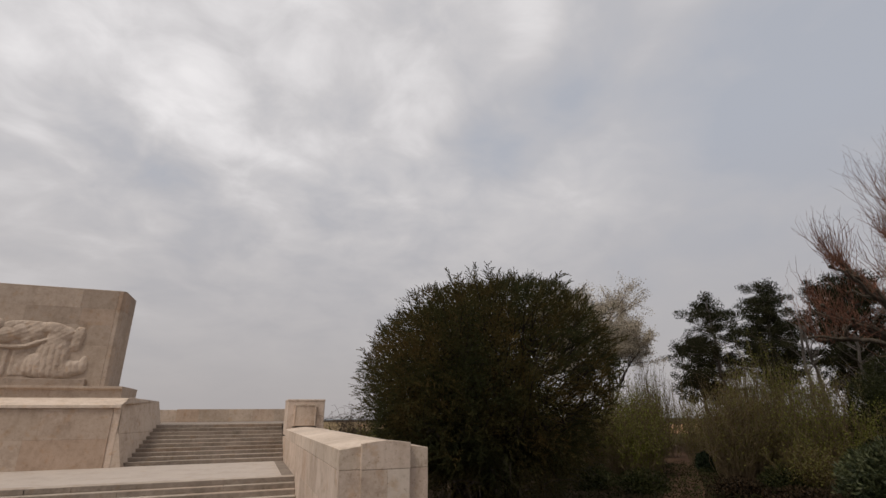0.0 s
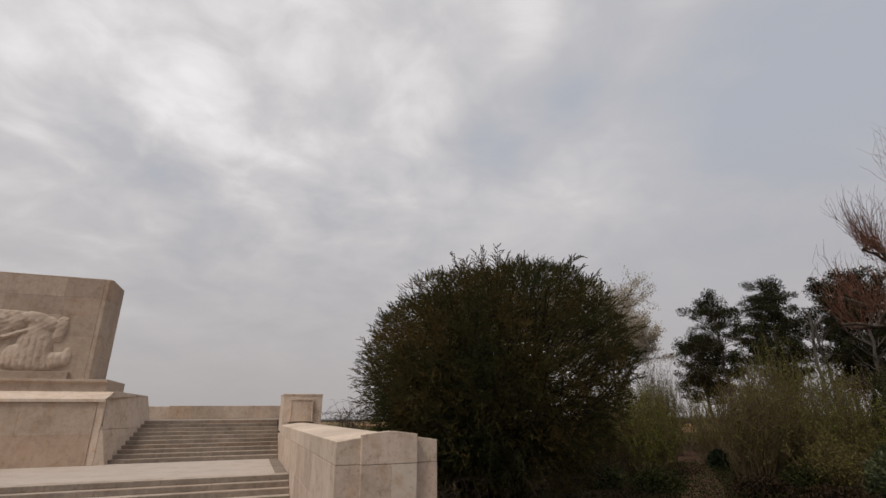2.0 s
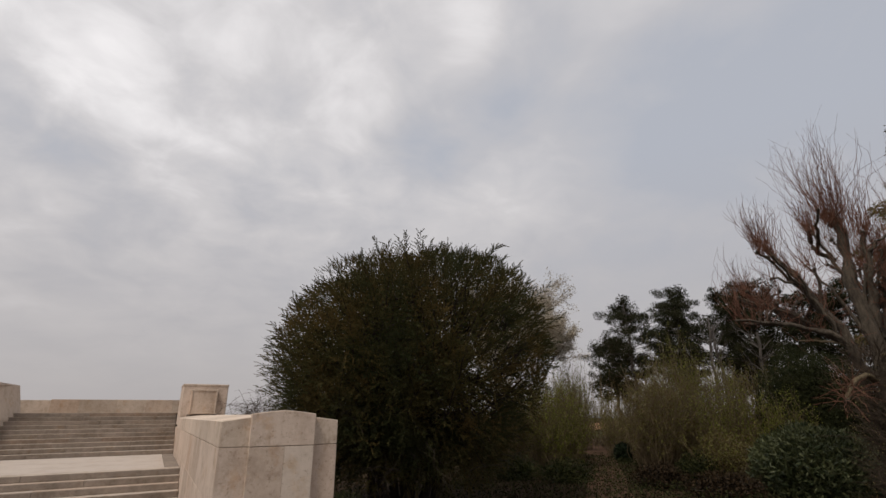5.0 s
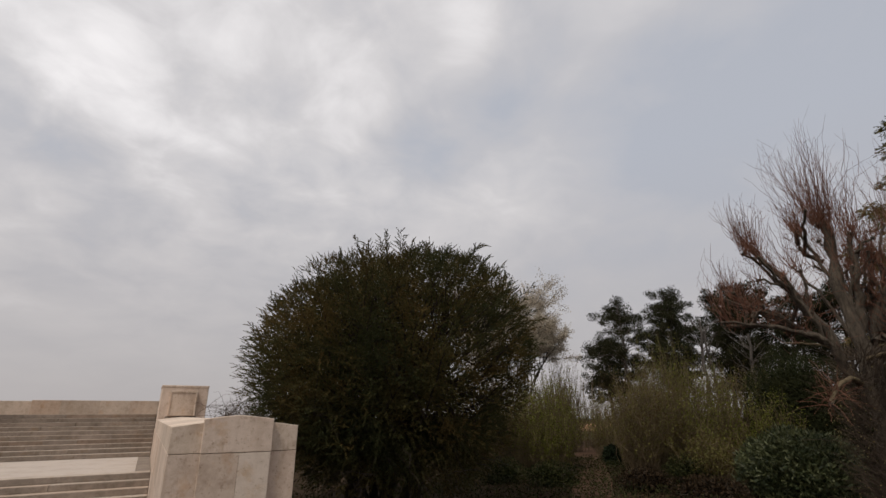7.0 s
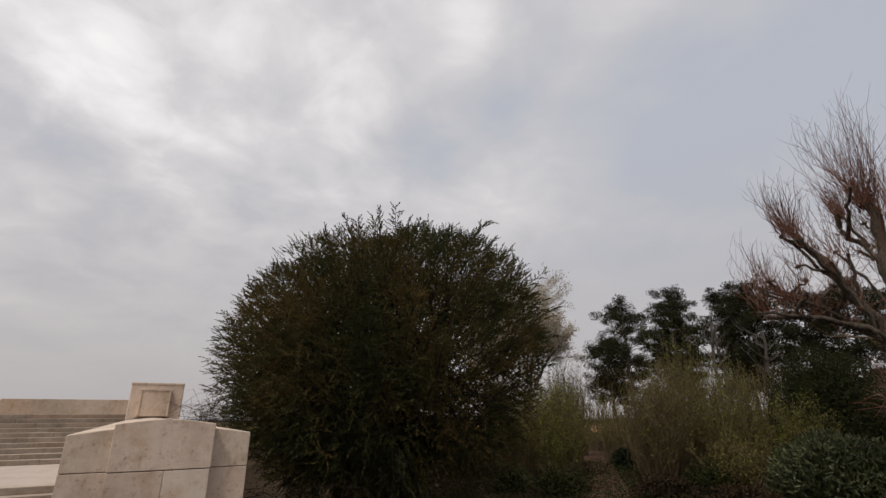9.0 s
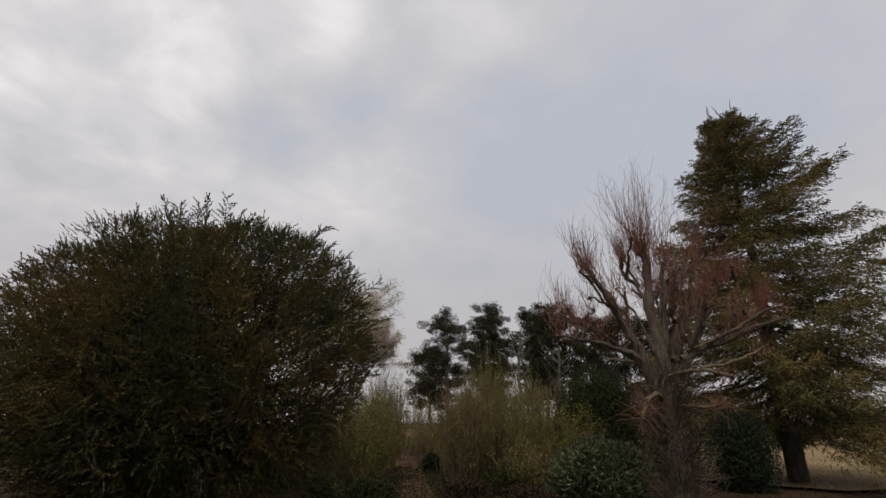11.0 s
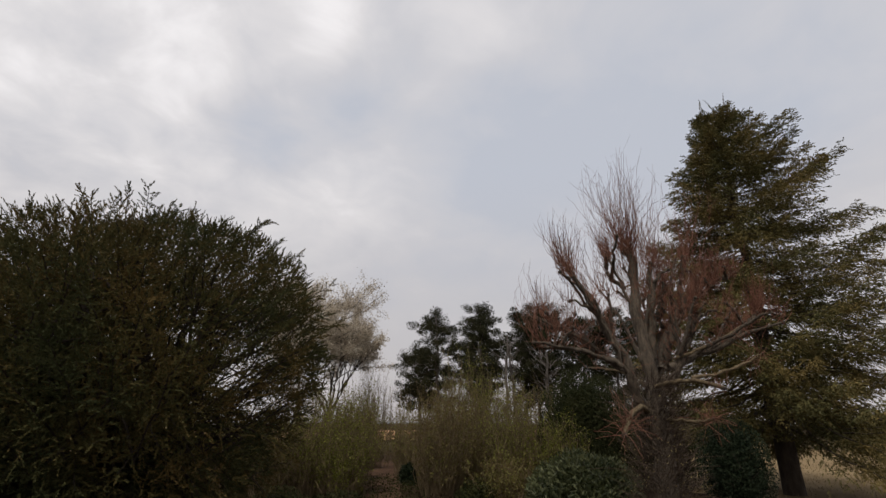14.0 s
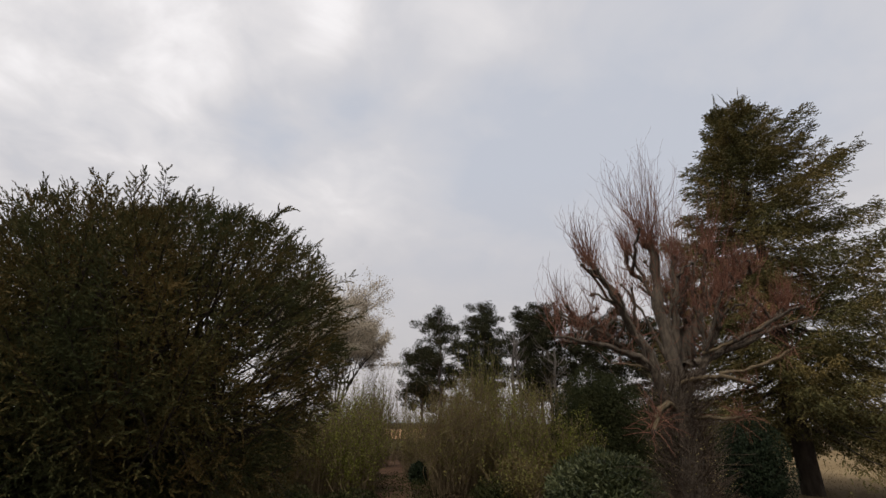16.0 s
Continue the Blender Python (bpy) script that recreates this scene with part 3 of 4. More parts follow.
def kites(p, d, side, length, width, fold=0.15):
    """Pointed leaves: one folded four-cornered blade each. p, d, side: (n,3)."""
    n = len(p)
    length, width = np.broadcast_to(length, n)[:, None], np.broadcast_to(width, n)[:, None]
    up = np.cross(d, side)
    mid = p + d * length * 0.45
    v = np.stack([p, mid + side * width * 0.5 + up * width * fold, p + d * length, mid - side * width * 0.5 + up * width * fold], 1)
    return v.reshape(-1, 3), np.arange(4 * n).reshape(-1, 4)


def random_dirs(n):
    return unit(rng.normal(size=(n, 3)))


def sideways(d):
    return unit(np.cross(d, random_dirs(len(d))))


def sprays(p, d, length, per, leaf, width, spread=0.8, droop=0.0):
    """Feathery shoots: each starts at p, runs along d, and carries narrow blades on both sides."""
    n = len(p)
    length = np.broadcast_to(length, n)
    s = np.tile(np.linspace(0.05, 1.0, per), n)
    P, D, L = np.repeat(p, per, 0), np.repeat(d, per, 0), np.repeat(length, per)
    q = P + D * (L * s)[:, None]
    q[:, 2] -= droop * L * s ** 2
    out = unit(D + spread * random_dirs(n * per) * (1.15 - 0.7 * s)[:, None])
    size = leaf * (1.15 - 0.55 * s) * rng.uniform(0.7, 1.3, n * per)
    return kites(q, out, sideways(out), size, width)


def tubes(lines, sides=5):
    """Tapered limbs: a list of (points (k,3), radii (k,))."""
    V, Q, base = [], [], 0
    ang = np.linspace(0, 2 * np.pi, sides, endpoint=False)
    for pts, rad in lines:
        pts, rad = np.asarray(pts, float), np.asarray(rad, float)
        t = unit(np.gradient(pts, axis=0))
        ref = np.where(np.abs(t[:, 2:3]) > 0.9, [[1.0, 0, 0]], [[0, 0, 1.0]])
        a = unit(np.cross(t, ref))
        b = np.cross(t, a)
        ring = pts[:, None] + rad[:, None, None] * (np.cos(ang)[None, :, None] * a[:, None] + np.sin(ang)[None, :, None] * b[:, None])
        V.append(ring.reshape(-1, 3))
        k = len(pts)
        i, j = np.meshgrid(np.arange(sides), np.arange(k - 1))
        i, j = i.ravel(), j.ravel()
        i2 = (i + 1) % sides
        Q.append(base + np.stack([j * sides + i, j * sides + i2, (j + 1) * sides + i2, (j + 1) * sides + i], 1))
        base += k * sides
    return np.concatenate(V), np.concatenate(Q)


def limb(a, b, r0, r1, k=6, sag=0.0, wob=0.05):
    """A crooked limb from a to b."""
    a, b = np.asarray(a, float), np.asarray(b, float)
    s = np.linspace(0, 1, k)[:, None]
    L = np.linalg.norm(b - a)
    p = a + (b - a) * s
    w = rng.normal(size=(k, 3)) * wob * L
    w[0] = w[-1] = 0
    p = p + w
    p[:, 2] += sag * L * 4 * (s * (1 - s))[:, 0]
    return p, r0 + (r1 - r0) * s[:, 0]


def join(*vq):
    V, Q, base = [], [], 0
    for v, q in vq:
        V.append(v)
        Q.append(q + base)
        base += len(v)
    return np.concatenate(V), np.concatenate(Q)


def stuff(name, vq, mat, parent, smooth=False, label=""):
    ob = link_mesh(name, raw_mesh(name, *vq, smooth), mat, parent, label)
    return ob if name == "trunk" else tagged(ob, kind="stuff")


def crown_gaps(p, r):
    """Gaps cut along the camera's view, so daylight shows through the yew: which shoots stay."""
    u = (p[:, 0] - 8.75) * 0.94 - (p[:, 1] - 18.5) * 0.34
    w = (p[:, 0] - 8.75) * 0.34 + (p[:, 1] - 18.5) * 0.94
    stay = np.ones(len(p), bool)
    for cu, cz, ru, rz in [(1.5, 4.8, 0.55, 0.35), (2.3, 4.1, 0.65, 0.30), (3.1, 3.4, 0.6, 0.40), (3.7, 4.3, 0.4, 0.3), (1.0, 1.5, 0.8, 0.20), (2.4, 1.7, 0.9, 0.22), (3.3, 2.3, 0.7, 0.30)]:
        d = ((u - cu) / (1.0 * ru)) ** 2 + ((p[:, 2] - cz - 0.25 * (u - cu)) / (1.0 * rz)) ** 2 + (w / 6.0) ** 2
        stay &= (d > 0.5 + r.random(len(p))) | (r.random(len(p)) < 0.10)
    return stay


def make_yew(x, y):
    """Flat feathered boughs overlap like shingles round a thicket of old stems."""
    t = thing("yew_tree", "large dense dark green yew with a rounded crown and rusty tips", "tree", (x, y, GROUND))
    r = np.random.default_rng(21)
    base, C = np.array([x, y, GROUND]), np.array([x, y, 2.9])
    thin_side = np.array([0.80, -0.60, 0.0])
    up = np.array([0, 0, 1.0])
    lines, stems = [], []
    for i in range(9):
        a = 2 * math.pi * i / 9 + 0.3
        q = 0.25 + 0.35 * (i % 3)
        foot = base + [q * math.cos(a), q * math.sin(a), -0.1]
        end = base + [2.4 * math.cos(a + 0.2), 2.4 * math.sin(a + 0.2), 5.6 + 1.4 * (i % 2)]
        lines.append(limb(foot, end, 0.17, 0.06, 8, 0.04, 0.03))
        stems.append(lines[-1][0])
    P, D, L = [], [], []
    n = 520
    for i in range(n):
        # even cover of directions, from below the level to straight up
        w = -0.84 + 1.84 * (i + 0.5) / n
        a = i * 2.39996
        h = math.sqrt(max(0, 1 - w * w))
        d = np.array([h * math.cos(a), h * math.sin(a), w])
        side = max(0.0, float(d @ thin_side))
        away = max(0.0, -float(d @ thin_side))
        if side > 0.35 and w < 0.45 and r.random() < 0.12:
            continue
        bumps = 0.10 * noise.noise(Vector(d) * 2.7) - 0.04 + (0.022 + 0.03 * side) * float(np.clip(r.normal(), -1.6, 1.2))
        e = 2.15 + 0.75 * side - 0.2 * away
        k = (abs(h) ** e + abs(w) ** e) ** (-1 / e)
        shrink = 1 - 0.24 * max(0.0, -w) ** 0.7
        wide = (5.12 + 0.14 * side - 0.02 * away) * shrink
        tip = C + d * k * [wide, wide, 4.6 if w > 0 else 4.5] * (1 + bumps) + thin_side * (0.17 + 0.50 * max(0.0, w))
        if tip[2] < GROUND + 0.25:
            continue
        out = unit(tip - C)
        rise = (0.70 if w > -0.25 else 0.1) - 0.30 * side
        run = unit(out * [1, 1, 0.75] + up * rise + 0.20 * r.normal(size=3))
        reach = r.uniform(1.6, 2.3) + 0.5 * side
        if -0.1 < w < 0.9 and r.random() < 0.26:
            tip, reach = tip + run * 0.24, reach + 0.3
        pts, rad = limb(tip - run * reach, tip, 0.024, 0.005, 7, 0.05 if w > 0.2 else 0.07, 0.012)
        lines.append((pts, rad))
        if i % 2 == 0:
            s = stems[r.integers(len(stems))]
            lines.append(limb(s[r.integers(2, 8)], pts[0], 0.055, 0.026, 6, 0.05, 0.03))
        # side shoots left and right, shorter towards the tip
        m = 25
        s = np.linspace(0.12, 1.0, m)
        lo = np.clip((s * 6).astype(int), 0, 5)
        q = pts[lo] + (pts[lo + 1] - pts[lo]) * (s * 6 - lo)[:, None]
        flat = unit(np.cross(run, up + 0.45 * r.normal(size=3)))
        hand = np.where(np.arange(m) % 2, 1.0, -1.0)[:, None]
        P.append(q)
        D.append(unit(run * 0.85 + flat * hand * (0.95 - 0.5 * s[:, None]) + 0.24 * r.normal(size=(m, 3)) - up * 0.12))
        L.append((0.60 - 0.34 * s) * r.uniform(0.7, 1.25, m))
    P, D, L = np.concatenate(P), np.concatenate(D), np.concatenate(L)
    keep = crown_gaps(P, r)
    fans = sprays(P[keep], D[keep], L[keep], 17, 0.084, 0.027, 0.70, 0.12)
    # rounded clumps of short shoots between the boughs
    P, D, L = [], [], []
    n = 250
    for i in range(n):
        w = -0.82 + 1.82 * (i + 0.5) / n
        a = i * 2.39996 + 1.0
        h = math.sqrt(max(0, 1 - w * w))
        d = np.array([h * math.cos(a), h * math.sin(a), w])
        side = max(0.0, float(d @ thin_side))
        if side > 0.35 and w < 0.5 and r.random() < 0.25:
            continue
        e = 2.15 + 0.75 * side
        k = (abs(h) ** e + abs(w) ** e) ** (-1 / e) * r.uniform(0.76, 0.88)
        wide = 5.12 * (1 - 0.24 * max(0.0, -w) ** 0.7)
        c = C + d * k * [wide, wide, 4.6] + thin_side * (0.17 + 0.50 * max(0.0, w))
        size = r.uniform(0.60, 1.05) * (1 - 0.3 * side)
        m = 84
        q = unit(r.normal(size=(m, 3)) + d * 0.5 + up * 0.45)
        p = c + q * size * [1, 1, 0.72] * r.uniform(0.75, 1.05, (m, 1))
        ok = p[:, 2] > GROUND + 0.2
        P.append(p[ok])
        D.append(unit(q * 0.55 + d * 0.45 + up * 0.30 + 0.38 * r.normal(size=(m, 3)))[ok])
        L.append(r.uniform(0.24, 0.46, m)[ok])
    P, D, L = np.concatenate(P), np.concatenate(D), np.concatenate(L)
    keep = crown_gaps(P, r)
    tufts = sprays(P[keep], D[keep], L[keep], 14, 0.078, 0.026, 0.62, 0.10)
    # old inner twigs
    m = 56000
    di = random_dirs(m)
    pi = C + di * [4.6, 4.6, 4.3] * (0.38 + 0.47 * r.random(m) ** 0.6)[:, None]
    open_side = np.array([noise.noise(Vector(v) * 0.6) for v in pi]) + 0.45 * np.clip(unit(di * [1, 1, 0.01]) @ thin_side, 0, 1) * (pi[:, 2] < 4.4)
    pi = pi[(pi[:, 2] > GROUND + 0.3) & (open_side < 0.40)]
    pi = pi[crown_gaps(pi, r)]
    di = random_dirs(len(pi))
    inner = kites(pi, di, sideways(di), r.uniform(0.12, 0.24, len(pi)), 0.05)
    # bare dead twigs low down on the outside
    dead = []
    for i in range(18):
        a = radians(r.uniform(200, 320))
        o = np.array([x + 3.9 * math.cos(a), y + 3.9 * math.sin(a), r.uniform(GROUND + 0.7, 1.6)])
        e = o + [1.5 * math.cos(a) * r.uniform(0.4, 1.1) + r.normal() * 0.5, 1.5 * math.sin(a) * r.uniform(0.4, 1.0), r.normal() * 0.35 - 0.25]
        dead.append(limb(o, e, 0.013, 0.004, 7, 0.06, 0.03))
        for j in range(3):
            q = dead[-1 - j][0][2 + j]
            dead.append(limb(q, q + r.normal(size=3) * [0.35, 0.35, 0.3], 0.006, 0.003, 4, 0.02, 0.06))
    stuff("trunk", tubes(lines, 5), BARK_YEW, t, True)
    stuff("dead_wood", tubes(dead, 3), BARK_YEW, t, False, "bare dark dead twigs")
    stuff("crown", join(fans, tufts, inner), YEW, t)
    return t


make_yew(8.75, 18.5)


def make_spruce(x, y, height):
    """Whorls of limbs, steep near the top and drooping below, each a flat feathered layer with hanging twigs."""
    t = thing("spruce_tree", "tall olive-green spruce with layered sweeping branches", "tree", (x, y, GROUND))
    r = np.random.default_rng(33)
    up = np.array([0, 0, 1.0])
    base = np.array([x, y, GROUND])
    top = base + [0.25, -0.10, height]
    full_side = np.array([0.63, -0.78, 0.0])
    br, P, D, L = [], [], [], []
    n = 280
    for i in range(n):
        f = 0.15 + 0.83 * (i / (n - 1)) ** 0.93
        o = base + (top - base) * f
        a = i * 2.39996 + r.normal() * 0.35
        flat = np.array([math.cos(a), math.sin(a), 0])
        g = 1 - f
        lean = float(flat @ full_side)
        reach = 7.5 * min(1.0, (g / 0.56)) ** (0.80 - 0.20 * max(0.0, lean)) * (0.83 + 0.12 * lean + 0.15 * float(np.clip(r.normal(), -1.5, 1.5)))
        if f < 0.24:
            reach *= 0.45 + 2.3 * f
        reach = max(reach, 0.6)
        if f > 0.90 and r.random() < 0.45:
            continue
        lift = -0.32 + 1.02 * f ** 1.5 + 0.16 * r.normal() - (0.22 * max(0.0, lean) if f < 0.4 else 0)
        e = o + flat * reach * (1 - 0.25 * max(0, lift)) + [0, 0, reach * lift]
        pts, rad = limb(o, e, 0.02 + 0.07 * g, 0.010, 9, -0.09, 0.012)
        br.append((pts, rad))
        m, k2 = int(8 + reach * (7.2 if f < 0.5 else 6.0)), 5
        s = np.linspace(0.16, 1.0, m)
        lo = np.clip((s * 8).astype(int), 0, 7)
        q = pts[lo] + (pts[lo + 1] - pts[lo]) * (s * 8 - lo)[:, None]
        run = unit(pts[-1] - pts[-4])
        across = np.array([-math.sin(a), math.cos(a), 0])
        hand = np.where(np.arange(m) % 2, 1.0, -1.0)[:, None]
        ax = unit(run * 0.75 + across * hand * (0.95 - 0.5 * s[:, None]) - up * 0.16 + 0.14 * r.normal(size=(m, 3)))
        ln = (0.30 + min(1.5, 0.34 * reach) * (1 - s) ** 0.7 * np.minimum(1, 0.3 + 1.6 * s)) * r.uniform(0.7, 1.25, m)
        ff = np.tile(np.linspace(0.10, 1.0, k2), m)
        Q, A, N2 = np.repeat(q, k2, 0), np.repeat(ax, k2, 0), np.repeat(ln, k2)
        root = Q + A * (N2 * ff)[:, None]
        root[:, 2] -= 0.30 * N2 * ff ** 2
        turn = np.where(np.arange(m * k2) % 2, 1.0, -1.0)[:, None]
        sd = unit(np.cross(A, up))
        P.append(root + r.normal(size=root.shape) * [0.05, 0.05, 0.05 + 0.13 * g])
        D.append(unit(A * (0.5 + 0.5 * ff[:, None]) + sd * turn * 0.55 - up * (0.14 + 0.30 * g) + 0.2 * r.normal(size=root.shape)))
        L.append((0.52 - 0.16 * ff) * (0.55 + 0.45 * np.minimum(1, N2)) * r.uniform(0.7, 1.25, m * k2))
    P, D, L = np.concatenate(P), np.concatenate(D), np.concatenate(L)
    leaf = sprays(P, D, L, 6, 0.17, 0.062, 0.75, 0.12)
    # several thin leaders at the very top
    k = 8
    tp = top + np.clip(r.normal(size=(k, 3)), -1.6, 1.6) * [0.55, 0.55, 0.35] - [0, 0, 1.3]
    lead = unit(r.normal(size=(k, 3)) * [0.28, 0.28, 0.1] + up)
    br += [limb(p, p + d * 1.5, 0.025, 0.008, 5, 0, 0.02) for p, d in zip(tp, lead)]
    tops = sprays(tp, lead, 1.5, 24, 0.20, 0.045, 0.9)
    stuff("trunk", tubes([limb(base - [0, 0, 0.1], top, 0.52, 0.03, 16, 0, 0.002)], 12), BARK_DARK, t, True)
    stuff("limb_framework", tubes(br, 4), BARK_DARK, t, True)
    stuff("crown", join(leaf, tops), SPRUCE, t)


make_spruce(36.5, 7.1, 23.4)


def make_lime(x, y):
    """Pollarded lime: crooked limbs that end in knobs with bundles of red shoots."""
    t = thing("lime_tree", "bare pollarded lime with knobbly limbs and red-brown upright shoots", "tree", (x, y, GROUND))
    r = np.random.default_rng(45)
    right = np.array([0.63, -0.776, 0.0])
    deep = np.array([0.776, 0.63, 0.0])
    up = np.array([0, 0, 1.0])

    def at(u, z, w=0.0):
        return np.array([x, y, 0]) + right * u + deep * w + up * z

    def bent(u0, z0, w0, u1, z1, w1, bow_u, bow_z, r0, r1, k=13, wob=0.012):
        p, rad = limb(at(u0, z0, w0), at(u1, z1, w1), r0, r1, k, 0.0, wob)
        s = np.linspace(0, 1, k)[:, None]
        rad = rad * (1 + 0.13 * r.normal(size=k))
        return p + 4 * s * (1 - s) * (right * bow_u + up * bow_z), rad
    base = at(0.28, 0.0, -0.2)
    thick = [limb(base + up * (GROUND - 0.1), at(0.45, 3.0, -0.1), 0.40, 0.30, 8, 0, 0.012)]
    pale, knobs, shoots, base_twigs = [], [], [], []
    # limbs: foot and end as (sideways, height, depth), bow sideways and up, girth at both ends, shoots, their length
    lower = [(0.0, 2.5, -0.2, -2.2, 7.2, -0.4, 0.12, 0.10, 0.21, 0.11, 64, 1.9),
             (-0.7, 3.8, -0.4, -3.4, 4.4, -0.8, 0.0, 0.20, 0.11, 0.06, 20, 2.0),
             (-0.2, 3.6, 0.3, -2.7, 5.5, 0.8, -0.25, 0.35, 0.16, 0.08, 22, 2.1),
             (0.5, 2.7, 0.2, 0.6, 8.3, 1.0, -0.08, 0.0, 0.29, 0.17, 110, 3.5),
             (0.9, 3.2, 0.0, 1.95, 5.95, -0.6, 0.20, -0.10, 0.18, 0.10, 46, 1.5),
             (1.0, 3.8, -0.1, 4.3, 5.65, -0.2, 0.25, -0.15, 0.16, 0.08, 60, 1.5)]
    upper = [(0.4, 6.9, 1.2, 0.0, 8.2, 1.6, -0.35, -0.05, 0.10, 0.07, 20, 1.7),
             (0.7, 4.2, 0.5, 1.1, 7.6, 0.3, 0.0, 0.0, 0.20, 0.11, 44, 2.1),
             (0.8, 2.8, 0.6, 1.9, 6.75, 1.6, 0.0, 0.0, 0.24, 0.12, 40, 1.8),
             (1.1, 3.8, 0.5, 2.85, 8.1, 1.2, 0.10, 0.0, 0.19, 0.10, 34, 2.9),
             (1.7, 5.2, 0.9, 3.4, 6.8, 0.5, 0.0, 0.20, 0.12, 0.07, 44, 1.4),
             (2.2, 6.2, 1.0, 4.4, 7.3, 1.0, 0.0, 0.20, 0.10, 0.05, 34, 1.2)]
    ends = []
    for *path, n, ln in lower + upper:
        path[8], path[9] = path[8] * 0.82, path[9] * 0.85
        b = bent(*path)
        thick.append(b)
        # thinner straight limbs beside it
        for j in range(4 if path[8] > 0.11 else 1):
            q = b[0][r.integers(1, 6)]
            e = b[0][r.integers(8, 13)] + right * r.normal() * 0.55 + deep * r.normal() * 0.6 + up * r.uniform(-0.2, 0.4)
            thick.append(limb(q, e, 0.075, 0.04, 9, 0.02, 0.015))
            ends.append((e, 0.06))
            knobs.append((e, n // 8 + 2, ln * 0.6, 0.05))
        ends.append((b[0][-1], path[9] * 1.35))
        knobs.append((b[0][-1], n, ln, path[9]))
        knobs.append((b[0][-2], n // 3, ln * 0.6, path[9]))
        for j in (6, 8, 10):
            knobs.append((b[0][j] + r.normal(size=3) * path[9] * 0.5, n // 7, ln * 0.38, path[9] * 0.8))
        # short crooked spurs
        for j in range(3):
            q = b[0][r.integers(5, 12)]
            e = q + right * r.normal() * 0.45 + deep * r.normal() * 0.5 + up * r.uniform(0.3, 0.8)
            thick.append(limb(q, e, 0.06, 0.035, 6, 0.06, 0.05))
            ends.append((e, 0.07))
            knobs.append((e, 9, ln * 0.5, 0.05))
    # low limbs with smooth yellowish bark
    for *path, n, ln in [(0.3, 3.15, -0.4, 1.95, 3.05, -1.5, 0.0, 0.22, 0.10, 0.07, 18, 0.7), (1.3, 3.4, -0.9, 3.35, 4.1, -1.5, 0.10, -0.10, 0.08, 0.05, 26, 1.1),
                         (1.2, 4.1, -0.3, 3.4, 5.1, -0.6, 0.0, -0.08, 0.07, 0.045, 16, 0.9), (0.5, 2.15, -0.5, 1.5, 2.15, -1.5, 0.0, -0.06, 0.08, 0.06, 44, 0.9),
                         (-0.1, 2.35, -0.5, -1.55, 1.75, -2.3, 0.05, 0.38, 0.11, 0.09, 56, 1.1), (-0.3, 3.5, -0.2, -1.9, 3.75, -0.6, 0.0, 0.08, 0.05, 0.03, 8, 0.7)]:
        path[8], path[9] = path[8] * 0.8, path[9] * 0.8
        b = bent(*path, 11, 0.014)
        pale.append(b)
        ends.append((b[0][-1], path[9] * 1.2))
        for j in range(n):
            s = b[0][-1 - (j % 3)] + r.normal(size=3) * 0.06
            d = unit(r.normal(size=3) + [0, 0, 0.45])
            shoots.append(limb(s, s + d * ln * r.uniform(0.4, 1.0), 0.010, 0.004, 5, 0.06, 0.03))
    for c, n, ln, g in knobs:
        out = unit((np.asarray(c) - at(0.9, 4.0)) * [1, 1, 0.2])
        for j in range(int(n * 1.15)):
            spread = r.normal(size=3) * [1, 1, 0.2]
            s = np.asarray(c) + r.normal(size=3) * (0.05 + g * 0.7)
            tall = ln * r.uniform(0.45, 1.08)
            e = s + spread * 0.20 * tall + out * 0.15 * tall + up * tall
            p, rad = limb(s, e, 0.010, 0.003, 7, 0, 0.016)
            q = np.linspace(0, 1, 7)[:, None]
            p += 4 * q * (1 - q) * (spread * 0.07 + out * 0.06) * tall
            p[-1] += r.normal(size=3) * 0.07 * tall
            shoots.append((p, rad))
            if j % 2 == 0:
                k = p[3]
                shoots.append(limb(k, k + unit(up * 0.9 + spread * 0.4 + 0.3 * r.normal(size=3)) * tall * 0.35, 0.007, 0.003, 4, -0.03, 0.03))
    # fuzz of twigs along the limbs and round the trunk
    for limb_pts, limb_rad in thick[1:]:
        for j in range(18 if len(limb_pts) > 8 else 8):
            k = r.integers(1, len(limb_pts))
            s = limb_pts[k] + r.normal(size=3) * 0.10
            shoots.append(limb(s, s + [r.normal() * 0.35, r.normal() * 0.35, r.uniform(0.1, 0.8)], 0.010, 0.004, 4, 0, 0.06))
    for j in range(1700):
        z = r.uniform(GROUND, 3.4)
        a = r.uniform(0, 2 * math.pi)
        s = base + [0.50 * math.cos(a), 0.50 * math.sin(a), z]
        base_twigs.append(limb(s, s + [r.normal() * 0.40 + 0.35 * math.cos(a), r.normal() * 0.40 + 0.35 * math.sin(a), r.uniform(0.0, 0.9)], 0.011, 0.004, 4, 0, 0.06))
    m = 800
    a = r.uniform(0, 2 * np.pi, m)
    q = 0.5 + 0.9 * r.random(m)
    p = base + np.stack([q * np.cos(a), q * np.sin(a), r.uniform(GROUND, 3.0, m)], 1)
    dd = random_dirs(m)
    stuff("trunk", tubes(thick, 9), BARK_LIME, t, True)
    stuff("pruned_wood", tubes(pale, 7), BARK_CUT, t, True, "pale limbs with smooth yellowish bark")
    stuff("twig_growth", tubes(base_twigs, 3), TWIG_BROWN, t, False, "tangled brown twigs round the foot")
    stuff("shoot_growth", tubes(shoots, 3), SHOOT_RED, t, False, "thin red-brown shoots")
    stuff("foliage", kites(p, dd, sideways(dd), 0.05, 0.035), BUD, t, False, "small pale yellow opening buds")
    for c, g in ends:
        knob_bm = bmesh.new()
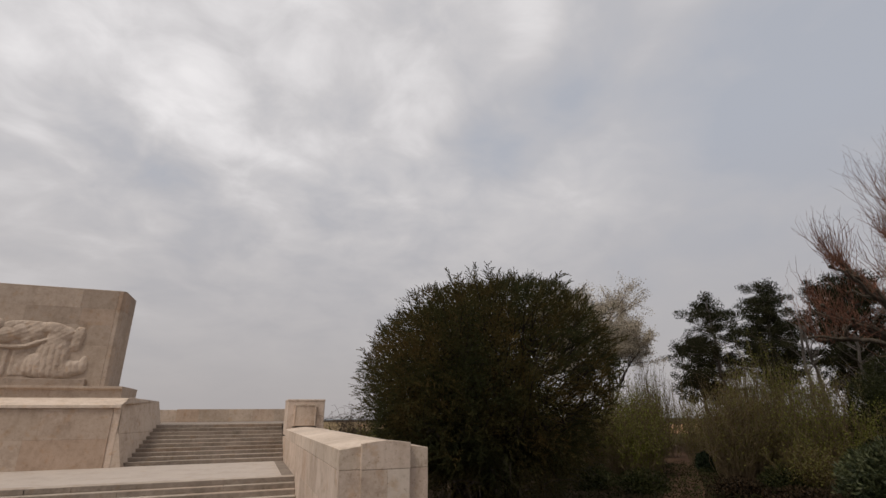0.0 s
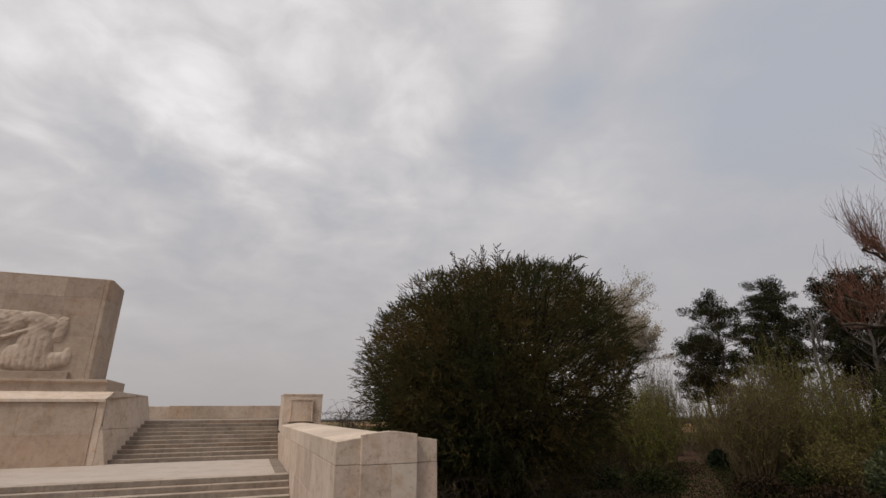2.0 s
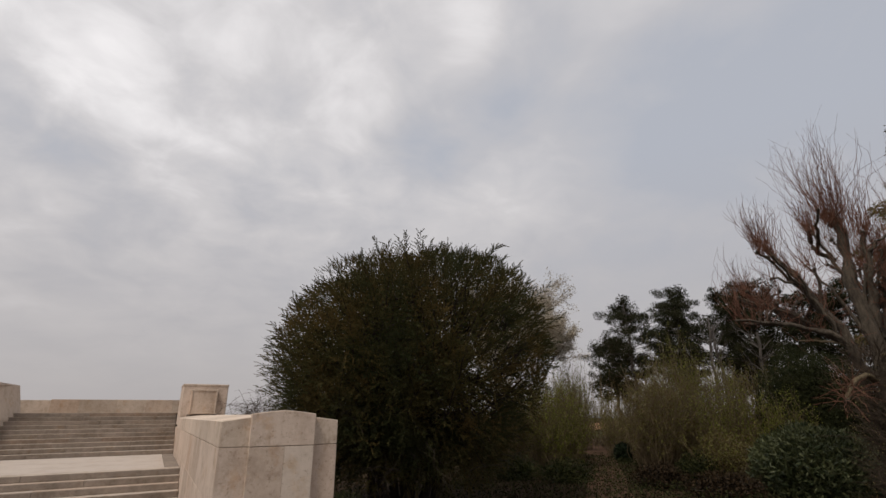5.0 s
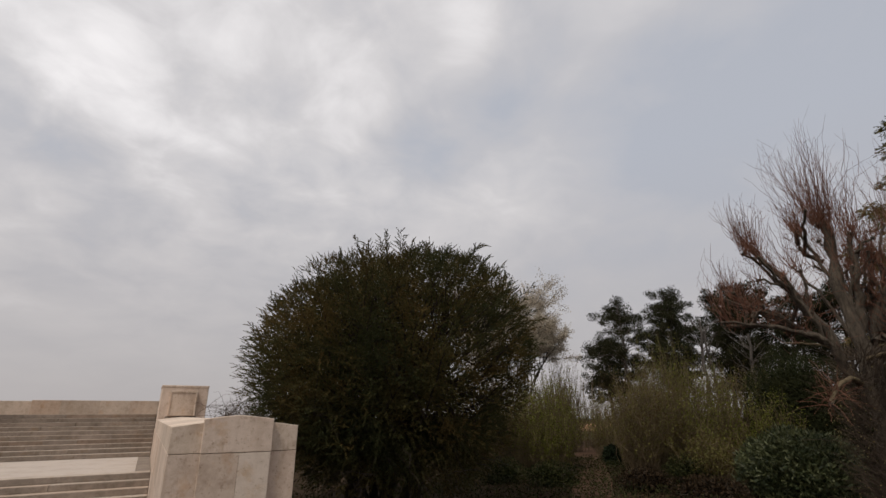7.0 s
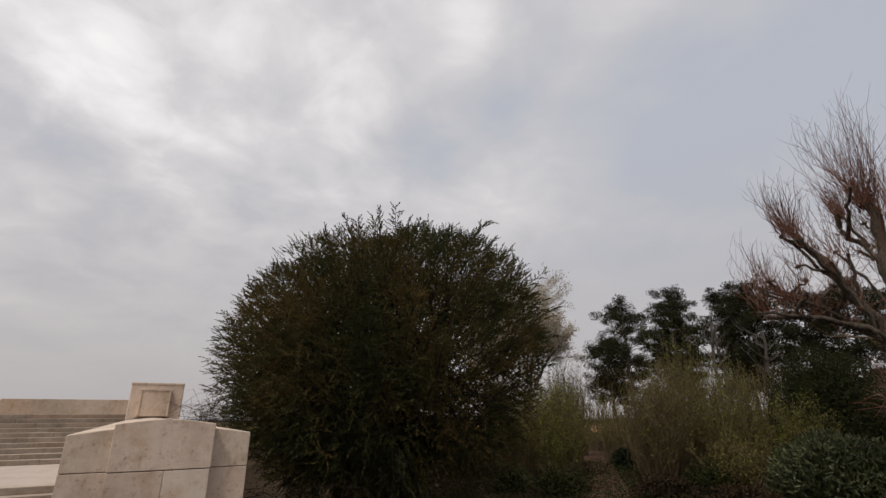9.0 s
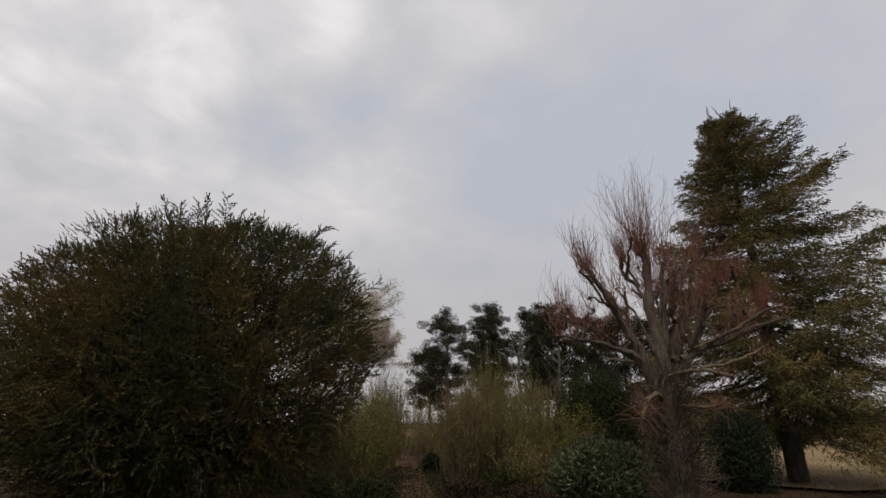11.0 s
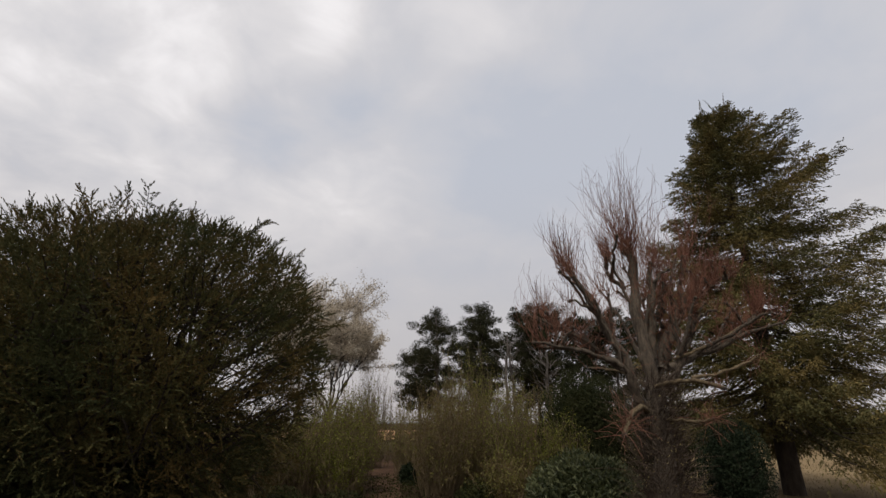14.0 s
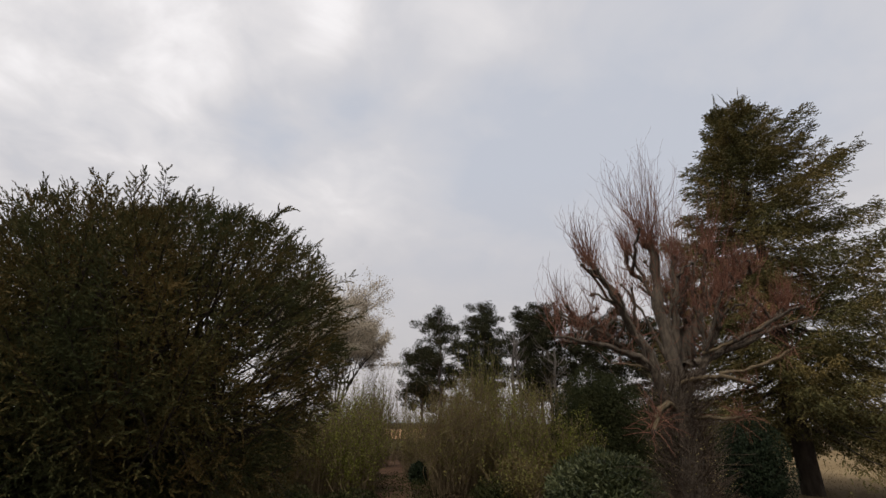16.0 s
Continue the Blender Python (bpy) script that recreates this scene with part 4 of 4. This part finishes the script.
        bmesh.ops.create_icosphere(knob_bm, subdivisions=2, radius=g, matrix=Matrix.Translation(tuple(c)))
        for v in knob_bm.verts:
            v.co += Vector(noise.noise_vector(v.co * 4.0)) * 0.6 * g
        part("knob", knob_bm, BARK_LIME, t, "", True)


make_lime(21.45, 9.3)


def make_pine(x, y, height, spread, seed):
    t = thing("pine_tree", "tall dark pine with a bare lower trunk and clumped crown", "tree", (x, y, ground_height(x, y)), "far pines")
    base = np.array([x, y, ground_height(x, y)])
    r = np.random.default_rng(seed)
    top = base + [r.normal() * 0.8, r.normal() * 0.8, height]
    lines = [limb(base, top, 0.42, 0.10, 10, 0, 0.006)]
    P, D = [], []
    for i in range(62):
        f = 0.26 + 0.71 * r.random()
        o = base + (top - base) * f
        a = r.uniform(0, 2 * math.pi)
        reach = 0.95 * spread * (0.30 + 0.85 * math.sin(math.pi * min(1, (f - 0.12) / 0.95)) ** 0.8) * r.uniform(0.45, 1.1)
        e = o + [reach * math.cos(a), reach * math.sin(a), reach * r.uniform(0.0, 0.6)]
        lines.append(limb(o, e, 0.10, 0.03, 6, -0.04, 0.03))
        for j in range(3):
            c = o + (e - o) * (0.55 + 0.22 * j + 0.08 * r.normal()) + r.normal(size=3) * [0.5, 0.5, 0.3]
            n = 115
            q = c + unit(r.normal(size=(n, 3))) * (r.random((n, 1)) ** 0.4) * [1.3, 1.3, 0.85] * r.uniform(0.7, 1.25)
            P.append(q)
            D.append(unit(r.normal(size=(n, 3)) + [0, 0, 0.7]))
    c = top
    q = c + unit(r.normal(size=(340, 3))) * (r.random((340, 1)) ** 0.4) * [1.5, 1.5, 1.1]
    P.append(q)
    D.append(unit(r.normal(size=(340, 3)) + [0, 0, 0.8]))
    P, D = np.concatenate(P), np.concatenate(D)
    stuff("trunk", tubes(lines, 6), BARK_GREY, t, True)
    stuff("crown", kites(P, D, sideways(D), rng.uniform(0.30, 0.54, len(P)), 0.15), PINE, t)


for i, (x, y, h, s) in enumerate([(84, 69.5, 25.5, 6.4), (90, 64, 24, 5.2), (97, 66.5, 28, 5.6), (99, 58, 26.5, 5.0), (92, 49, 25, 5.4), (88, 78, 18, 5.4), (100, 38, 24, 5.6), (96, 53.5, 23, 5.4), (98, 44.5, 23, 5.6), (104, 32, 22, 5.6)]):
    make_pine(x, y, h, s, 100 + i)


def grow(o, d, length, radius, level, lines, tips, r, bend=0.35, up=0.15, kids=3):
    """Branches that fork again and again."""
    e = o + d * length
    lines.append(limb(o, e, radius, radius * 0.6, 5, 0.0, 0.04))
    pts = lines[-1][0]
    if level == 0:
        tips.append((pts[2], d, length))
        tips.append((pts[-1], d, length))
        return
    for i in range(kids):
        f = pts[-1] if i == 0 else pts[2 + (i % 3)]
        nd = unit(d + bend * r.normal(size=3) * (0.6 if i == 0 else 1.5) + np.array([0, 0, up]))
        grow(f, nd, length * r.uniform(0.62, 0.85), radius * 0.6, level - 1, lines, tips, r, bend, up, kids)


def spot(depth, side, origin=(4.2, 4.7), yaw=-51.0):
    """A spot placed to fit the camera's last view: so far along it and so far to its side."""
    a = radians(yaw)
    return origin[0] - math.sin(a) * depth + math.cos(a) * side, origin[1] + math.cos(a) * depth + math.sin(a) * side


def make_cherry(x, y, height, seed, lean):
    t = thing("cherry_tree", "wild cherry in pale pinkish-white blossom", "tree", (x, y, ground_height(x, y)), "blossoming cherries")
    r = np.random.default_rng(seed)
    base = np.array([x, y, ground_height(x, y)])
    lines, tips = [], []
    fork = base + [lean * 0.3, -lean * 0.2, height * 0.28]
    lines.append(limb(base, fork, 0.30, 0.24, 5, 0, 0.02))
    for i in range(6):
        a = i * 1.05 + r.normal() * 0.2
        d = unit(np.array([0.38 * math.cos(a) + 0.2 * lean, 0.38 * math.sin(a) - 0.15 * lean, 0.85]))
        grow(fork, d, height * 0.25, 0.13, 4, lines, tips, r, 0.38, 0.06, 3)
    P = np.concatenate([p - d * L * r.uniform(-0.3, 1.2, (46, 1)) + r.normal(size=(46, 3)) * 0.20 for p, d, L in tips])
    D = random_dirs(len(P))
    stuff("trunk", tubes(lines, 4), BARK_DARK, t, True)
    stuff("blossom", kites(P, D, sideways(D), rng.uniform(0.11, 0.18, len(P)), 0.10), BLOSSOM, t)


make_cherry(*spot(45, -12.4), 17.3, 5, -0.1)
make_cherry(*spot(47, -10.2), 13.2, 9, 0.1)


def make_shrub(x, y, height, radius, mat, n_stems, leaf_per, seed, label, leaf=0.10):
    """Many arching stems from a narrow foot, forking into fine twigs with small young leaves."""
    gz = ground_height(x, y)
    t = thing("shrub", label, "shrub", (x, y, gz), "budding shrubs")
    r = np.random.default_rng(seed)
    lines, P = [], []
    for i in range(int(n_stems * 0.95)):
        a, q = r.uniform(0, 2 * math.pi), math.sqrt(r.random())
        foot = radius * 0.55 * q
        flat = np.array([math.cos(a), math.sin(a), 0])
        o = np.array([x, y, gz - 0.05]) + flat * foot
        h = height * 1.12 * r.uniform(0.45, 1.05) * (1 - 0.16 * q * q)
        e = o + flat * radius * q * r.uniform(0.2, 0.8) + [r.normal() * 0.25, r.normal() * 0.25, h]
        pts, rad = limb(o, e, 0.022, 0.007, 7, 0.04, 0.03)
        lines.append((pts, rad))
        for j in range(4):
            k = pts[r.integers(2, 7)]
            f = limb(k, k + [r.normal() * 0.20, r.normal() * 0.20, r.uniform(0.25, 1.0) * h / 4], 0.010, 0.005, 3, 0.03, 0.05)
            lines.append(f)
            P.append(f[0])
        P.append(pts[3:])
    P = np.concatenate(P)
    leaf_per = max(2, leaf_per - 2)
    P = np.repeat(P, leaf_per, 0) + r.normal(size=(len(P) * leaf_per, 3)) * [0.07, 0.07, 0.16]
    D = unit(r.normal(size=P.shape) + [0, 0, 0.5])
    stuff("brushwood", tubes(lines, 3), STEM, t)
    stuff("foliage", kites(P, D, sideways(D), r.uniform(0.5, 1.3, len(P)) * leaf, leaf * 0.5), mat, t)


GREEN = "upright shrub of thin brown stems with fresh yellow-green leaves"
BROWN = "upright shrub of thin brown stems just breaking bud"
for i, (dep, side, h, rad, mat, stems, per, lab) in enumerate([
        (25.5, -5.8, 4.3, 1.6, SPRING, 190, 4, GREEN), (27, -4.3, 4.6, 1.4, SPRING, 180, 4, GREEN), (24.5, -7.6, 3.9, 1.4, SPRING_BROWN, 140, 4, BROWN),
        (29, -5.4, 4.6, 1.5, SPRING_BROWN, 150, 4, BROWN), (27.5, -7.8, 4.2, 1.5, SPRING, 120, 4, GREEN),
        (25.5, 0.5, 4.5, 1.5, SPRING_BROWN, 230, 3, BROWN), (27, 1.9, 4.8, 1.6, SPRING_BROWN, 190, 4, BROWN), (30, 2.4, 6.4, 1.5, SPRING, 170, 5, GREEN),
        (26, 4.0, 4.3, 1.5, SPRING, 170, 4, GREEN), (28.5, 5.8, 4.8, 1.5, SPRING_BROWN, 170, 4, BROWN), (31, 0.6, 5.0, 1.5, SPRING_BROWN, 150, 4, BROWN),
        (25, 6.2, 3.4, 1.3, SPRING, 130, 5, GREEN), (32, 4.6, 5.4, 1.6, SPRING, 150, 5, GREEN), (32, 8.0, 4.8, 1.6, SPRING_BROWN, 150, 4, BROWN),
        (22.5, 3.3, 2.0, 1.1, SPRING_BROWN, 110, 5, BROWN), (37, -1.2, 3.2, 1.2, SPRING_BROWN, 90, 4, BROWN), (36, 1.5, 5.2, 1.6, SPRING, 120, 4, GREEN),
        (24.5, -4.3, 3.6, 1.2, SPRING, 130, 5, GREEN), (33, -4.9, 4.4, 1.5, SPRING, 150, 4, GREEN), (31, -0.2, 4.2, 1.3, SPRING_BROWN, 130, 4, BROWN), (40, -5.6, 4.2, 1.5, SPRING_BROWN, 110, 4, BROWN), (41, -1.9, 4.0, 1.5, SPRING, 110, 4, GREEN), (26, -9.8, 3.8, 1.4, SPRING_BROWN, 110, 3, BROWN), (38, -8.5, 4.6, 1.7, SPRING, 110, 4, GREEN),
        (41, -4.4, 3.6, 1.1, SPRING_BROWN, 26, 2, BROWN), (47, -4.6, 3.4, 1.2, SPRING_BROWN, 26, 2, BROWN), (35, -2.1, 3.4, 0.9, SPRING_BROWN, 40, 3, BROWN),
        (50, -5.9, 7.6, 1.5, SPRING_BROWN, 70, 2, BROWN), (53, -7.6, 8.2, 1.6, SPRING_BROWN, 70, 2, BROWN), (49, -3.9, 6.0, 1.4, SPRING_BROWN, 60, 2, BROWN)]):
    px, py = spot(dep, side)
    make_shrub(px, py, h, rad, mat, stems, per, 300 + i, lab)


def make_bush(x, y, zc, rx, rz, mat, n, leaf, width, name, label, cat, seed, bark_mat=None, dense=True):
    """Rounded evergreen bush: short stems and leaves in clumps through its outer shell."""
    gz = ground_height(x, y)
    t = thing(name, label, cat, (x, y, gz))
    r = np.random.default_rng(seed)
    d = unit(r.normal(size=(n, 3)))
    lump = np.array([noise.noise(Vector(v) * 2.2 + Vector((seed, 0, 0))) for v in d])
    rad = (0.72 + 0.30 * r.random(n) ** 0.5) * (1 + 0.16 * lump)
    p = np.array([x, y, zc]) + d * rad[:, None] * [rx, rx, rz]
    ok = p[:, 2] > gz + 0.03
    p, d = p[ok], d[ok]
    D = unit(d * 0.6 + [0, 0, 0.5] + 0.7 * r.normal(size=p.shape))
    lines = [limb((x, y, gz - 0.05), p[i], 0.03, 0.008, 5, 0.05, 0.04) for i in r.choice(len(p), 40, replace=False)]
    stuff("brushwood", tubes(lines, 4), bark_mat or BARK_DARK, t)
    pin = np.array([x, y, zc]) + unit(r.normal(size=(n, 3))) * (0.3 + 0.5 * r.random((n, 1))) * [rx, rx, rz]
    pin = pin[pin[:, 2] > gz + 0.02]
    din = unit(r.normal(size=pin.shape))
    inner = kites(pin, din, sideways(din), leaf * 1.6, width * 2.2)
    stuff("foliage", join(kites(p, D, sideways(D), r.uniform(0.7, 1.3, len(p)) * leaf, width), inner), mat, t)


make_bush(23.3, 12.5, -0.60, 2.05, 1.52, LAUREL, 7600, 0.21, 0.06, "laurel_bush", "rounded glossy dark green laurel bush", "bush", 1)
px, py = spot(27.5, 8.4)
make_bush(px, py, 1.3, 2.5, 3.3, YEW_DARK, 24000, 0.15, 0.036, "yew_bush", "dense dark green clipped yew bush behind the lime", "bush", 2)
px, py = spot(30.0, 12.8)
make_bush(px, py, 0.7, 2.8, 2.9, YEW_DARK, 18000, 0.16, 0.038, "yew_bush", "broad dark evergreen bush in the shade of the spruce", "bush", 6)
px, py = spot(24.0, 14.2)
make_bush(px, py, 0.0, 1.6, 2.2, HOLLY, 11000, 0.085, 0.045, "holly_bush", "dark glossy holly bush beside the lime trunk", "bush", 3)
# Added dark bush that stands in for the shade between yew and wall.
make_bush(4.6, WALL_Y0 + 2.4, -0.95, 0.9, 0.8, YEW_DARK, 5000, 0.09, 0.026, "yew_bush", "low dark bush added in place of the shade beside the stair wall", "bush", 8)
make_bush(*spot(31.5, -1.35), -1.1, 0.6, 0.65, HOLLY, 1500, 0.16, 0.07, "holly_bush", "low dark evergreen bush beside the path", "bush", 4)
for i, (dep, side, rx, rz) in enumerate([(21.0, -3.6, 1.3, 0.7), (20.5, 0.4, 1.2, 0.6), (21.5, -6.2, 1.3, 0.8), (18.5, 2.6, 1.4, 0.55)]):
    make_bush(*spot(dep, side), -1.3, rx, rz, LITTER if i % 2 else BRAMBLE, 1800, 0.10, 0.05, "bramble", "low tangle of brown bramble under the shrubs", "bush", 60 + i)
px, py = spot(22.5, 2.4)
make_bush(px, py, -1.1, 1.2, 0.8, BRAMBLE, 2600, 0.10, 0.05, "bramble", "low tangle of green bramble under the shrubs", "bush", 5)


def make_bare_tree(x, y, height, seed, label):
    t = thing("bare_tree", label, "tree", (x, y, ground_height(x, y)), "bare pruned trees")
    r = np.random.default_rng(seed)
    base = np.array([x, y, ground_height(x, y)])
    lines, tips = [], []
    top = base + [r.normal() * 0.4, r.normal() * 0.4, height]
    lines.append(limb(base, top, 0.26, 0.08, 9, 0, 0.01))
    for i in range(16):
        f = 0.35 + 0.63 * r.random()
        o = base + (top - base) * f
        a = r.uniform(0, 2 * math.pi)
        d = unit(np.array([math.cos(a), math.sin(a), 0.55 + 0.5 * r.random()]))
        grow(o, d, 1.1 * r.uniform(0.6, 1.2), 0.055, 2, lines, tips, r, 0.3, 0.2, 2)
    stuff("trunk", tubes(lines, 5), BARK_GREY, t, True)


for i, (dep, side, h) in enumerate([(50, 6.9, 12.0), (52, 8.2, 11.5), (44, 10.0, 9.5)]):
    px, py = spot(dep, side)
    make_bare_tree(px, py, h, 500 + i, "bare pale-barked tree with short pruned branches")


def make_twig_bush(x, y, seed):
    t = thing("bare_bush", "tangled leafless bush of fine dark twigs beside the stair wall", "bush", (x, y, GROUND))
    r = np.random.default_rng(seed)
    lines = []
    for i in range(75):
        a = r.uniform(0, 2 * math.pi)
        o = np.array([x, y, GROUND]) + [0.4 * math.cos(a), 0.4 * math.sin(a), 0]
        q = np.array([x + r.normal() * 0.5, y + r.normal() * 0.6, r.uniform(0.8, 1.9)])
        lines.append(limb(o, q, 0.02, 0.008, 6, 0.08, 0.04))
        for j in range(5):
            e = q + [r.normal() * 0.5, r.normal() * 0.5, r.normal() * 0.35]
            lines.append(limb(q, e, 0.008, 0.004, 5, 0.12, 0.05))
    stuff("brushwood", tubes(lines, 3), TWIG_BROWN, t)


make_twig_bush(4.75, 24.0, 71)


def make_hedge(x0, y0, x1, y1, height, seed, mat, label):
    gz = ground_height((x0 + x1) / 2, (y0 + y1) / 2)
    r = np.random.default_rng(seed)
    L = math.hypot(x1 - x0, y1 - y0)
    n = int(L * 130)
    s = r.random(n)
    h = np.array([height * (0.75 + 0.5 * noise.noise((v * L * 0.16, seed, 0))) for v in s])
    p = np.stack([x0 + (x1 - x0) * s + r.normal(size=n) * 1.3, y0 + (y1 - y0) * s + r.normal(size=n) * 1.3, gz + h * r.random(n) ** 0.7], 1)
    D = unit(r.normal(size=p.shape) + [0, 0, 0.6])
    ob = link_mesh("hedge", raw_mesh("hedge", *kites(p, D, sideways(D), r.uniform(0.5, 1.1, n), 0.3)), mat)
    tagged(ob, label, "hedge", kind="stuff")


make_hedge(74, -14, 98, 34, 5.5, 3, HEDGE, "distant line of bare brown hedge and scrub beyond the meadow")
make_hedge(60, 46, 110, 80, 2.2, 4, SPRING_BROWN, "distant brown scrub under the pines")
make_hedge(16, 55, 40, 62, 3.0, 5, SPRING_BROWN, "distant brown scrub behind the cherries")
make_hedge(2, 62, 16, 56, 2.0, 6, SPRING_BROWN, "distant low brown scrub beyond the terrace")


def scatter(name, label, mat, n, region, size, width, lift, seed, upright=0.3):
    r = np.random.default_rng(seed)
    x, y = region(r, n)
    z = np.array([ground_height(a, b) for a, b in zip(x, y)]) + lift * r.random(n) + 0.02
    p = np.stack([x, y, z], 1)
    D = unit(r.normal(size=p.shape) * [1, 1, 0.4] + [0, 0, upright])
    ob = link_mesh(name, raw_mesh(name, *kites(p, D, sideways(D), r.uniform(0.5, 1.3, n) * size, width)), mat)
    tagged(ob, label, "ground cover", kind="stuff")


def wood_floor(r, n):
    dep, side = r.uniform(9, 34, n), r.normal(size=n) * 7
    a = radians(-46)
    return 4.5 - math.sin(a) * dep + math.cos(a) * side, 5 - -math.cos(a) * dep + math.sin(a) * side


scatter("leaf_litter", "dead brown leaves scattered over the ground", LITTER, 14000, wood_floor, 0.10, 0.07, 0.10, 1, 0.1)
scatter("undergrowth", "low green weeds and ivy under the trees", BRAMBLE, 26000, wood_floor, 0.14, 0.05, 0.35, 2, 0.8)


def meadow_area(r, n):
    return 34 + 26 * r.random(n), -14 + 26 * r.random(n)


scatter("dry_grass", "tufts of dry tan meadow grass", GRASS_TAN, 9000, meadow_area, 0.22, 0.03, 0.05, 3, 1.5)
